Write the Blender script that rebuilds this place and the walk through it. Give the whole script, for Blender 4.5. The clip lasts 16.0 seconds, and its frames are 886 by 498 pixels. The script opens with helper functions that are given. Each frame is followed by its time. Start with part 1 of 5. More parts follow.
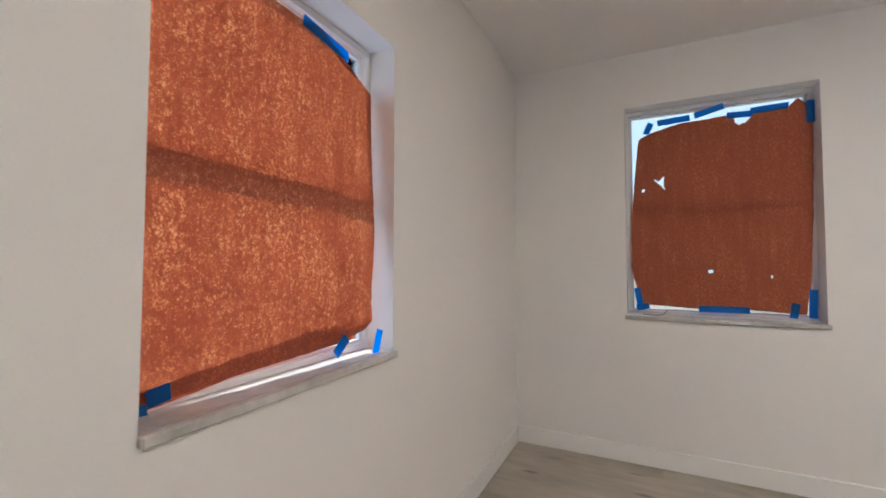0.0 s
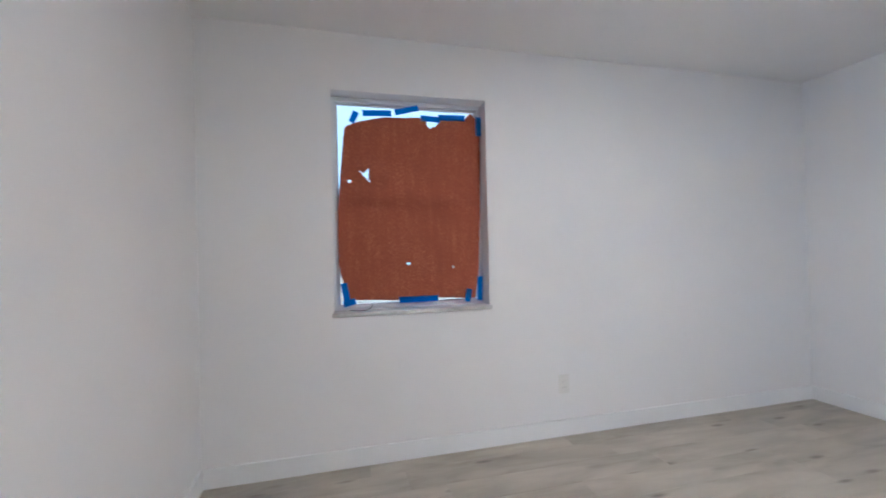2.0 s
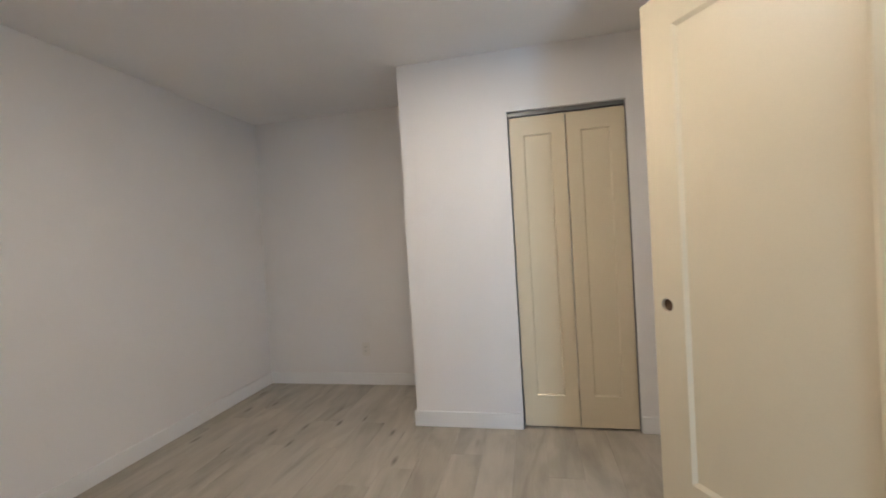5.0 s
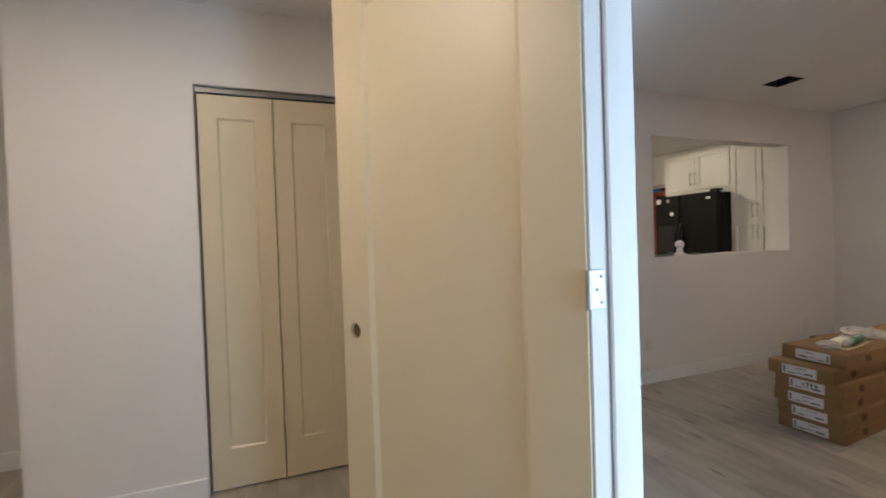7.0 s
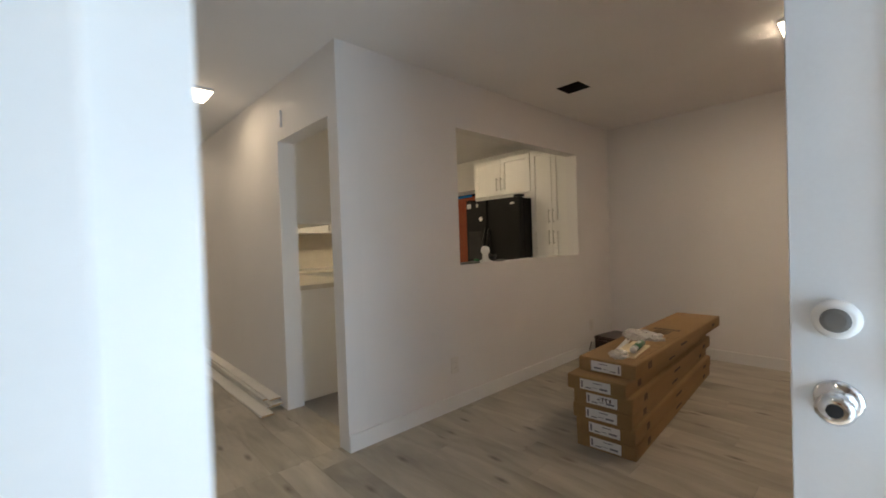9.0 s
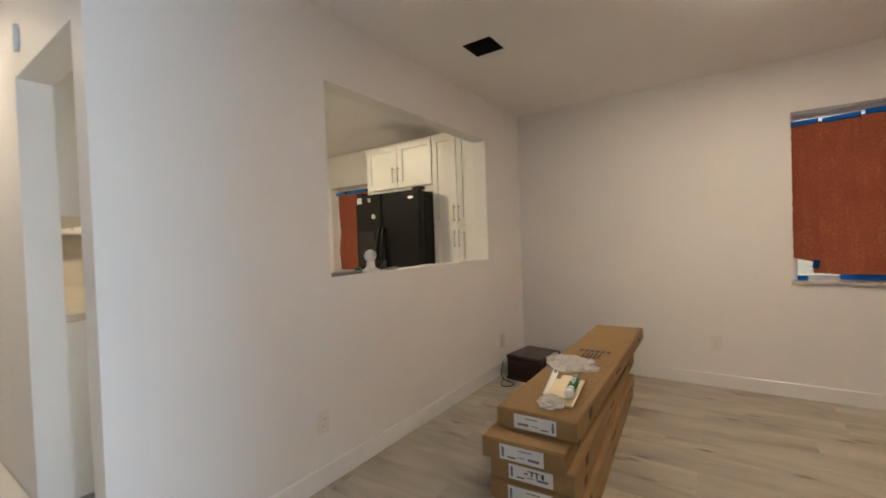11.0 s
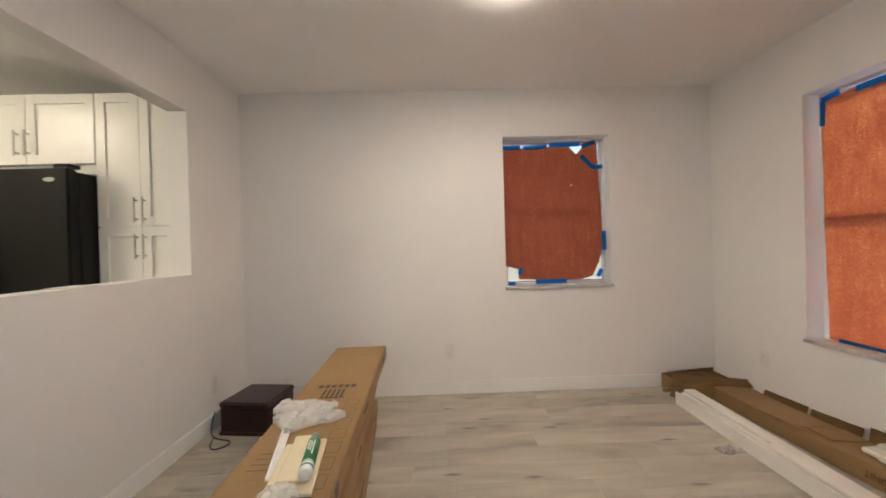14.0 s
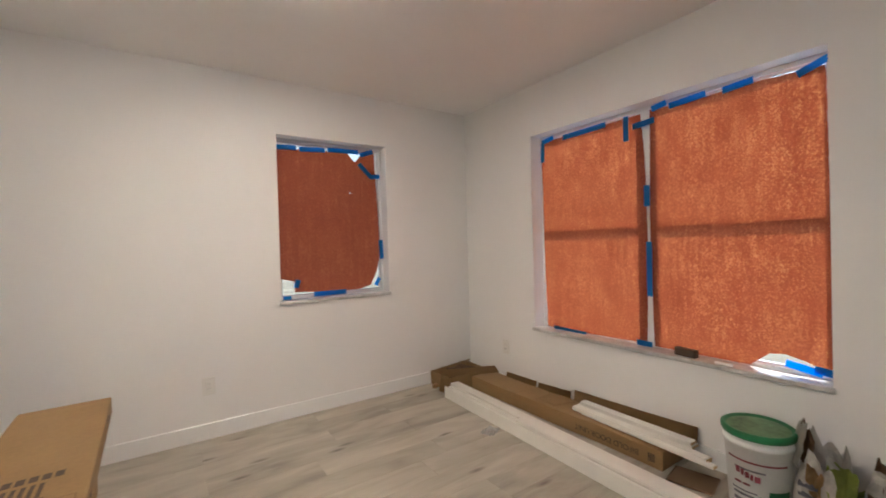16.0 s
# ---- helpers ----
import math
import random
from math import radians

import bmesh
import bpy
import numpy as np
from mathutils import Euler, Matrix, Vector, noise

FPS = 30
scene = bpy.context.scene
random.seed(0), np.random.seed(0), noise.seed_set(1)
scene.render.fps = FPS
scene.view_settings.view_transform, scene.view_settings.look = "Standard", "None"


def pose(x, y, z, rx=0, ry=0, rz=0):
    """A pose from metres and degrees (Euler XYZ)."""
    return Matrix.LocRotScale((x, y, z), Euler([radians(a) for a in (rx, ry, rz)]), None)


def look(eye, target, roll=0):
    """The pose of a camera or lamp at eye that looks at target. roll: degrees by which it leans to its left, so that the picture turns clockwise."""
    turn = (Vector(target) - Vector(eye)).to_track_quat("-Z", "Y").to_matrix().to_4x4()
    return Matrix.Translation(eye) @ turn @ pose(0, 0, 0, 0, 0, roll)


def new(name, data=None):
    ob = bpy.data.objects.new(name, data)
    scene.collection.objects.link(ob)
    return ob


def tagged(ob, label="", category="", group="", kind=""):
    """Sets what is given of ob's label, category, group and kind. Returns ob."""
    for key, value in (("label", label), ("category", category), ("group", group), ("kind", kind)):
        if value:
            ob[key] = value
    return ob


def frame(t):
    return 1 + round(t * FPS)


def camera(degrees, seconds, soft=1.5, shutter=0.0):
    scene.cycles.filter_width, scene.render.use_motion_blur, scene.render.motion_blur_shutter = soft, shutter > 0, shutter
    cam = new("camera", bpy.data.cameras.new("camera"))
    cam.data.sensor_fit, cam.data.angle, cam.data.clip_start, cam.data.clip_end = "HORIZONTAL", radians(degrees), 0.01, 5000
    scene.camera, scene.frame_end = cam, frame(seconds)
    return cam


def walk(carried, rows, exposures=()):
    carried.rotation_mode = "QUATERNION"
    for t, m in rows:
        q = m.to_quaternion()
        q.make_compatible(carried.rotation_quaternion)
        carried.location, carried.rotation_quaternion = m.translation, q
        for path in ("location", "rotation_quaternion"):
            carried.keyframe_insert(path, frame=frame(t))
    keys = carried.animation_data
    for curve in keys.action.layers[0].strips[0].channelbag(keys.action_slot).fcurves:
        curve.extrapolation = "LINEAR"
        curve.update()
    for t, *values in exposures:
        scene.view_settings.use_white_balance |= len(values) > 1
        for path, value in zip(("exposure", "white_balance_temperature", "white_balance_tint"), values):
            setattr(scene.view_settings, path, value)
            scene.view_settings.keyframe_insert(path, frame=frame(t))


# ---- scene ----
cam = camera(94.1, 16.0, soft=1.7, shutter=0.3)
PATH = [
    (0, (0.785, 0.483, 1.16), (-0.097, 2.276, 1.238), 0.1),
    (0.5, (0.742, 0.56, 1.173), (-0.014, 2.41, 1.251), -0.2),
    (1, (0.685, 0.635, 1.165), (0.262, 2.588, 1.24), -0.7),
    (1.5, (0.657, 0.715, 1.147), (0.697, 2.713, 1.213), -1.2),
    (2, (0.691, 0.819, 1.186), (1.196, 2.754, 1.206), -1.3),
    (2.5, (0.726, 0.865, 1.213), (1.672, 2.627, 1.218), -1.4),
    (3, (0.738, 0.934, 1.206), (2.069, 2.427, 1.22), -1.9),
    (3.1, (0.726, 0.93, 1.208), (2.133, 2.352, 1.218), -2.0),
    (3.5, (0.752, 0.925, 1.231), (2.374, 2.095, 1.234), -2.1),
    (4, (0.764, 0.901, 1.246), (2.573, 1.755, 1.233), -2.2),
    (4.2, (0.73, 0.861, 1.264), (2.577, 1.627, 1.24), -2.8),
    (6.3, (0.965, 0.516, 1.224), (2.947, 0.25, 1.196), -2.1),
    (6.5, (1.009, 0.468, 1.22), (2.972, 0.085, 1.188), -2.1),
    (7, (1.143, 0.388, 1.235), (3.025, -0.287, 1.201), -1.9),
    (7.5, (1.26, 0.309, 1.229), (3.029, -0.624, 1.201), -2.0),
    (8, (1.399, 0.127, 1.223), (3.046, -1.006, 1.194), -2.0),
    (8.2, (1.448, 0.054, 1.222), (3.049, -1.144, 1.192), -1.9),
    (10.3, (1.988, -0.803, 1.234), (3.281, -2.328, 1.194), -2.2),
    (10.5, (2.054, -0.858, 1.231), (3.299, -2.422, 1.192), -2.1),
    (11, (2.114, -1.03, 1.214), (3.246, -2.678, 1.177), -2.0),
    (11.5, (2.163, -1.118, 1.212), (3.139, -2.863, 1.175), -2.0),
    (12, (2.188, -1.153, 1.226), (2.986, -2.987, 1.193), -2.0),
    (12.5, (2.18, -1.209, 1.241), (2.789, -3.114, 1.199), -1.8),
    (13, (2.185, -1.345, 1.233), (2.61, -3.299, 1.191), -1.7),
    (13.5, (2.23, -1.497, 1.192), (2.443, -3.486, 1.176), -1.6),
    (14, (2.297, -1.59, 1.18), (2.253, -3.59, 1.168), -1.6),
    (14.5, (2.346, -1.637, 1.21), (2.039, -3.614, 1.191), -1.5),
    (15, (2.413, -1.67, 1.227), (1.815, -3.579, 1.211), -1.6),
    (15.5, (2.436, -1.719, 1.227), (1.553, -3.514, 1.205), -1.6),
    (16, (2.41, -1.799, 1.226), (1.289, -3.455, 1.202), -1.6),
]
EXPOSURES = [(0, 0.90, 5600, 13), (0.5, 1.03, 5150, 12), (1.5, 1.12, 4900, 11), (2.5, 1.20, 4950, 11), (3.0, 0.98, 5350, 12), (3.5, 0.84, 5450, 12), (4.2, 0.66, 5650, 12), (6.3, 0.33, 5850, 12), (7.5, 0.0, 6400, 14), (8.2, -0.15, 6650, 14), (10.3, 0.53, 6900, 12), (11.5, 0.80, 6450, 12), (12.6, 0.98, 6600, 11), (13.5, 1.05, 6150, 11), (16, 1.09, 5850, 11)]
walk(cam, [(t, look(eye, target, roll)) for t, eye, target, roll in PATH], EXPOSURES)

# ---- light ----
world = bpy.data.worlds.new("sky")
scene.world = world
world.use_nodes = True
wn = world.node_tree.nodes
sky = wn.new("ShaderNodeTexSky")
sky.sky_type, sky.sun_disc = "NISHITA", False
sky.sun_elevation, sky.sun_rotation = radians(45), radians(-88)
world.node_tree.links.new(sky.outputs[0], wn["Background"].inputs[0])
wn["Background"].inputs[1].default_value = 0.15
sun = new("sun", bpy.data.lights.new("sun", "SUN"))
sun.data.energy, sun.data.angle, sun.data.color = 4.6, radians(1.6), (1.0, 0.93, 0.82)
sun.matrix_world = look((-4.39, 0.15, 4.39), (0, 0, 0))


def opening_light(name, at, towards, w, h, watts, colour):
    """Daylight that comes in through an opening."""
    lamp = new(name, bpy.data.lights.new(name, "AREA"))
    lamp.data.shape, lamp.data.size, lamp.data.size_y = "RECTANGLE", w, h
    lamp.data.energy, lamp.data.color = watts, colour
    lamp.matrix_world = look(at, towards)
    return lamp


opening_light("entry_daylight", (-0.20, -0.83, 0.78), (3.0, -0.83, 0.78), 0.84, 1.45, 43, (0.52, 0.76, 1.0))

SKYBLUE, DEEPSKY = (0.80, 0.91, 1.0), (0.48, 0.77, 1.0)
opening_light("window_1_daylight", (-0.165, 1.30, 1.40), (1.0, 1.30, 1.40), 0.77, 1.05, 4.5, DEEPSKY)
opening_light("window_2_daylight", (1.147, 3.375, 1.48), (1.147, 2.0, 1.48), 0.90, 1.23, 1.0, SKYBLUE)
opening_light("window_3_daylight", (1.28, -5.11, 1.445), (1.28, -4.0, 1.445), 0.86, 1.21, 1.0, SKYBLUE)
opening_light("window_4_daylight", (-0.165, -3.215, 1.30), (1.0, -3.215, 1.30), 1.74, 1.50, 15.0, DEEPSKY)

# ---- materials ----
def material(name, base, rough=0.6, metal=0.0, vary=0.06, scale=3.0, fine=60.0, bump=0.02, stretch=(1, 1, 1), spread=0.0, specular=0.5):
    """A surface with broad stains, fine grain and a slight relief."""
    m = bpy.data.materials.new(name)
    m.use_nodes = True
    n, link = m.node_tree.nodes, m.node_tree.links.new
    bsdf = n["Principled BSDF"]
    bsdf.inputs["Roughness"].default_value, bsdf.inputs["Metallic"].default_value = rough, metal
    bsdf.inputs["Specular IOR Level"].default_value = specular
    co = n.new("ShaderNodeTexCoord")
    mp = n.new("ShaderNodeMapping")
    mp.inputs["Scale"].default_value = stretch
    link(co.outputs["Object"], mp.inputs[0])
    info = n.new("ShaderNodeObjectInfo")
    shift = n.new("ShaderNodeVectorMath")
    shift.operation = "MULTIPLY_ADD"
    shift.inputs[1].default_value = (7, 3, 5)
    link(info.outputs["Random"], shift.inputs[0])
    link(mp.outputs[0], shift.inputs[2])
    big, small = n.new("ShaderNodeTexNoise"), n.new("ShaderNodeTexNoise")
    big.inputs["Scale"].default_value, small.inputs["Scale"].default_value = scale, fine
    big.inputs["Detail"].default_value, small.inputs["Detail"].default_value = 4, 3
    link(shift.outputs[0], big.inputs[0])
    link(shift.outputs[0], small.inputs[0])
    mix = n.new("ShaderNodeMath")
    mix.operation = "MULTIPLY_ADD"
    mix.inputs[1].default_value = 0.4
    link(small.outputs[0], mix.inputs[0])
    link(big.outputs[0], mix.inputs[2])
    rnd = n.new("ShaderNodeMath")
    rnd.operation = "MULTIPLY_ADD"
    rnd.inputs[1].default_value = spread
    link(info.outputs["Random"], rnd.inputs[0])
    link(mix.outputs[0], rnd.inputs[2])
    ramp = n.new("ShaderNodeValToRGB")
    lo = [max(0, c * (1 - vary)) for c in base]
    hi = [min(1, c * (1 + vary)) for c in base]
    ramp.color_ramp.elements[0].position, ramp.color_ramp.elements[1].position = 0.45, 0.95 + spread
    ramp.color_ramp.elements[0].color, ramp.color_ramp.elements[1].color = (*lo, 1), (*hi, 1)
    link(rnd.outputs[0], ramp.inputs[0])
    link(ramp.outputs[0], bsdf.inputs["Base Color"])
    if bump:
        b = n.new("ShaderNodeBump")
        b.inputs["Strength"].default_value, b.inputs["Distance"].default_value = min(1, bump * 10), 0.002
        link(small.outputs[0], b.inputs["Height"])
        link(b.outputs[0], bsdf.inputs["Normal"])
    return m


WALL = material("wall_paint", (0.80, 0.785, 0.77), 0.55, vary=0.025, scale=1.6, fine=240, bump=0.02)
CEIL = material("ceiling_paint", (0.86, 0.85, 0.84), 0.8, vary=0.03, scale=1.2, fine=180, bump=0.04)
TRIM = material("trim_paint", (0.82, 0.82, 0.81), 0.35, vary=0.02, scale=4, fine=90, bump=0.008)
CREAM = material("cream_door_paint", (0.69, 0.605, 0.43), 0.42, vary=0.03, scale=2, fine=150, bump=0.01)
DOORWHITE = material("white_door_paint", (0.78, 0.79, 0.80), 0.35, vary=0.03, scale=3, fine=120, bump=0.01)
MARBLE = material("marble_sill", (0.52, 0.51, 0.49), 0.3, vary=0.28, scale=9, fine=40, bump=0.004)
ALU = material("white_window_frame", (0.74, 0.76, 0.77), 0.35, vary=0.04, scale=8, fine=90, bump=0.004)
STEEL = material("brushed_steel", (0.56, 0.55, 0.52), 0.28, 1.0, vary=0.06, scale=20, fine=200, bump=0.004)
CHROME = material("chrome", (0.75, 0.76, 0.78), 0.1, 1.0, vary=0.03, scale=20, fine=80, bump=0.0)
DARK = material("dark_void", (0.015, 0.015, 0.016), 0.8, vary=0.3, scale=6, fine=60, bump=0.02)
GREYMETAL = material("grey_track", (0.20, 0.20, 0.20), 0.4, 0.6, vary=0.1, scale=10, fine=80, bump=0.004)
CARD = material("cardboard", (0.295, 0.182, 0.078), 0.72, vary=0.13, scale=2.2, fine=60, bump=0.03, stretch=(1, 1, 6))
# dark brown card; the shade over the floor scrap is worked into this colour
CARDDARK = material("shaded_brown_card", (0.13, 0.078, 0.042), 0.8, vary=0.15, scale=5, fine=70, bump=0.03)
INK = material("dark_print", (0.07, 0.045, 0.03), 0.7, vary=0.25, scale=20, fine=120, bump=0.0)
LABEL = material("label_paper", (0.74, 0.74, 0.75), 0.5, vary=0.04, scale=10, fine=90, bump=0.0)
LABELINK = material("label_grey_print", (0.17, 0.17, 0.20), 0.6, vary=0.2, scale=30, fine=90, bump=0.0)
CABINET = material("white_cabinet", (0.82, 0.81, 0.78), 0.32, vary=0.02, scale=3, fine=90, bump=0.005)
BLACK = material("black_gloss", (0.007, 0.007, 0.007), 0.34, vary=0.2, scale=5, fine=200, bump=0.006, specular=0.22)
QUARTZ = material("pale_stone_counter", (0.60, 0.56, 0.48), 0.3, vary=0.09, scale=6, fine=70, bump=0.004)
CONCRETE = material("grey_concrete", (0.34, 0.33, 0.31), 0.85, vary=0.2, scale=2.5, fine=70, bump=0.06)
MAHOGANY = material("dark_red_wood", (0.026, 0.007, 0.006), 0.3, vary=0.4, scale=3, fine=40, bump=0.01, stretch=(1, 6, 6))
MDF = material("primed_white_moulding", (0.80, 0.775, 0.715), 0.55, vary=0.04, scale=5, fine=120, bump=0.01)
PINE = material("raw_pine_end", (0.55, 0.38, 0.20), 0.7, vary=0.15, scale=12, fine=80, bump=0.02)
BUCKETW = material("white_bucket_plastic", (0.72, 0.73, 0.72), 0.4, vary=0.07, scale=6, fine=60, bump=0.006)
GREEN = material("green_plastic", (0.014, 0.16, 0.06), 0.45, vary=0.3, scale=8, fine=70, bump=0.006)
DUSTYGREEN = material("dusty_green_lid", (0.115, 0.20, 0.105), 0.6, vary=0.45, scale=16, fine=60, bump=0.01)
REDPRINT = material("red_print", (0.24, 0.045, 0.065), 0.55, vary=0.15, scale=20, fine=80, bump=0.0)
SACK = material("white_paper_sack", (0.47, 0.45, 0.41), 0.75, vary=0.25, scale=9, fine=60, bump=0.05)
GREENPRINT = material("olive_green_print", (0.22, 0.27, 0.05), 0.6, vary=0.3, scale=14, fine=70, bump=0.02)
PLASTIC = material("white_plastic", (0.80, 0.79, 0.77), 0.35, vary=0.02, scale=12, fine=90, bump=0.002)
OUTLET = material("outlet_plastic", (0.75, 0.73, 0.69), 0.35, vary=0.03, scale=12, fine=90, bump=0.002)
CREAMPAPER = material("cream_paper", (0.76, 0.66, 0.46), 0.6, vary=0.06, scale=12, fine=60, bump=0.01)
CABLE = material("black_cable", (0.012, 0.012, 0.012), 0.5, vary=0.1, bump=0.0)
GROUND = material("dry_ground", (0.30, 0.28, 0.20), 0.9, vary=0.3, scale=0.6, fine=14, bump=0.08)


def plank_material():
    """Grey-beige oak-look planks: streaks along x, dark knots, one tone a plank."""
    m = bpy.data.materials.new("grey_oak_plank")
    m.use_nodes = True
    n, link = m.node_tree.nodes, m.node_tree.links.new
    bsdf = n["Principled BSDF"]
    bsdf.inputs["Roughness"].default_value = 0.42
    co, info = n.new("ShaderNodeTexCoord"), n.new("ShaderNodeObjectInfo")
    shift = n.new("ShaderNodeVectorMath")
    shift.operation = "MULTIPLY_ADD"
    shift.inputs[1].default_value = (31, 17, 0)
    link(info.outputs["Random"], shift.inputs[0])
    link(co.outputs["Object"], shift.inputs[2])
    def noise_of(scale, stretch, detail=5, distort=0.0):
        mp, t = n.new("ShaderNodeMapping"), n.new("ShaderNodeTexNoise")
        mp.inputs["Scale"].default_value = stretch
        t.inputs["Scale"].default_value, t.inputs["Detail"].default_value, t.inputs["Distortion"].default_value = scale, detail, distort
        link(shift.outputs[0], mp.inputs[0])
        link(mp.outputs[0], t.inputs[0])
        return t.outputs[0]
    streak = noise_of(3.0, (0.60, 2.3, 1), 4, 1.1)
    grain = noise_of(60.0, (0.10, 2.2, 1), 3)
    patch = noise_of(1.5, (0.9, 1.6, 1), 2, 0.5)
    knots = n.new("ShaderNodeTexVoronoi")
    knots.voronoi_dimensions = "2D"
    kmap = n.new("ShaderNodeMapping")
    kmap.inputs["Scale"].default_value = (1.9, 6.2, 1)
    link(shift.outputs[0], kmap.inputs[0])
    link(kmap.outputs[0], knots.inputs["Vector"])
    knots.inputs["Scale"].default_value = 1.0
    def math_of(op, a, b, c=None):
        k = n.new("ShaderNodeMath")
        k.operation = op
        for i, v in enumerate((a, b, c)):
            if v is None:
                continue
            if isinstance(v, (int, float)):
                k.inputs[i].default_value = v
            else:
                link(v, k.inputs[i])
        return k.outputs[0]
    tone = math_of("MULTIPLY_ADD", streak, 0.72, math_of("MULTIPLY", grain, 0.12))
    tone = math_of("MULTIPLY_ADD", patch, 0.5, math_of("ADD", tone, 0.025))
    tone = math_of("MULTIPLY_ADD", info.outputs["Random"], 0.12, tone)
    ramp = n.new("ShaderNodeValToRGB")
    stops = ramp.color_ramp.elements
    stops[0].position, stops[0].color = 0.45, (0.238, 0.213, 0.172, 1)
    stops[1].position, stops[1].color = 1.05, (0.53, 0.485, 0.405, 1)
    mid = stops.new(0.72)
    mid.color = (0.398, 0.360, 0.292, 1)
    link(tone, ramp.inputs[0])
    kr = n.new("ShaderNodeMapRange")
    kr.inputs["From Min"].default_value, kr.inputs["From Max"].default_value = 0.02, 0.13
    kr.inputs["To Min"].default_value, kr.inputs["To Max"].default_value = 1.0, 0.0
    link(knots.outputs["Distance"], kr.inputs[0])
    sep = n.new("ShaderNodeSeparateColor")
    link(knots.outputs["Color"], sep.inputs[0])
    some = n.new("ShaderNodeMapRange")
    some.inputs["From Min"].default_value, some.inputs["From Max"].default_value = 0.42, 0.75
    link(sep.outputs[0], some.inputs[0])
    kn = math_of("MULTIPLY", math_of("MULTIPLY", kr.outputs[0], streak), math_of("MULTIPLY", some.outputs[0], 1.35))
    mix = n.new("ShaderNodeMix")
    mix.data_type = "RGBA"
    link(kn, mix.inputs["Factor"])
    link(ramp.outputs[0], mix.inputs["A"])
    mix.inputs["B"].default_value = (0.09, 0.07, 0.055, 1)
    link(mix.outputs["Result"], bsdf.inputs["Base Color"])
    b = n.new("ShaderNodeBump")
    b.inputs["Strength"].default_value, b.inputs["Distance"].default_value = 0.15, 0.001
    link(grain, b.inputs["Height"])
    link(b.outputs[0], bsdf.inputs["Normal"])
    return m


PLANK = plank_material()


def paper_material():
    """Red-brown building paper: fibrous, lets some light through unevenly."""
    m = bpy.data.materials.new("red_building_paper")
    m.use_nodes = True
    n, link = m.node_tree.nodes, m.node_tree.links.new
    n.remove(n["Principled BSDF"])
    out = n["Material Output"]
    co = n.new("ShaderNodeTexCoord")
    def noise_of(scale, detail, rough, stretch):
        mp2, t = n.new("ShaderNodeMapping"), n.new("ShaderNodeTexNoise")
        mp2.inputs["Scale"].default_value = (1.0, 1.0, stretch)
        t.inputs["Scale"].default_value, t.inputs["Detail"].default_value, t.inputs["Roughness"].default_value = scale, detail, rough
        t.normalize = True
        link(co.outputs["Object"], mp2.inputs[0])
        link(mp2.outputs[0], t.inputs[0])
        return t.outputs[0]
    def add_of(a, k, b):
        m_ = n.new("ShaderNodeMath")
        m_.operation = "MULTIPLY_ADD"
        m_.inputs[1].default_value = k
        link(a, m_.inputs[0])
        link(b, m_.inputs[2])
        return m_.outputs[0]
    # pin-sized thin spots, clumps of them, and vertical rolling marks
    pulp = noise_of(330, 2, 0.55, 0.62)
    pulp = add_of(noise_of(110, 2, 0.5, 0.7), 0.60, pulp)
    pulp = add_of(noise_of(9, 3, 0.5, 0.7), 0.22, pulp)
    pulp = add_of(noise_of(42, 3, 0.5, 0.10), 0.32, pulp)
    thin = n.new("ShaderNodeValToRGB")
    e = thin.color_ramp.elements
    e[0].position, e[0].color = 0.74, (0.16, 0.021, 0.007, 1)
    e[1].position, e[1].color = 1.0, (1.0, 0.41, 0.15, 1)
    for at, colour in ((0.87, (0.27, 0.055, 0.018, 1)), (0.945, (0.50, 0.14, 0.042, 1))):
        e.new(at).color = colour
    squeeze = n.new("ShaderNodeMath")
    squeeze.operation = "MULTIPLY_ADD"
    squeeze.inputs[1].default_value, squeeze.inputs[2].default_value = 0.63, 0.200
    link(pulp, squeeze.inputs[0])
    link(squeeze.outputs[0], thin.inputs[0])
    front = n.new("ShaderNodeBsdfDiffuse")
    front.inputs[0].default_value = (0.35, 0.102, 0.064, 1)
    back = n.new("ShaderNodeBsdfTranslucent")
    link(thin.outputs[0], back.inputs[0])
    mix = n.new("ShaderNodeMixShader")
    mix.inputs[0].default_value = 0.23
    link(front.outputs[0], mix.inputs[1])
    link(back.outputs[0], mix.inputs[2])
    link(mix.outputs[0], out.inputs[0])
    return m


PAPER = paper_material()


def tape_material():
    """Blue crepe tape that lets daylight glow through."""
    m = material("blue_masking_tape", (0.010, 0.10, 0.33), 0.6, vary=0.22, scale=14, fine=160, bump=0.02)
    n, link = m.node_tree.nodes, m.node_tree.links.new
    back, mix = n.new("ShaderNodeBsdfTranslucent"), n.new("ShaderNodeMixShader")
    back.inputs[0].default_value = (0.03, 0.50, 1.0, 1)
    mix.inputs[0].default_value = 0.55
    link(n["Principled BSDF"].outputs[0], mix.inputs[1])
    link(back.outputs[0], mix.inputs[2])
    link(mix.outputs[0], n["Material Output"].inputs[0])
    return m


TAPE = tape_material()


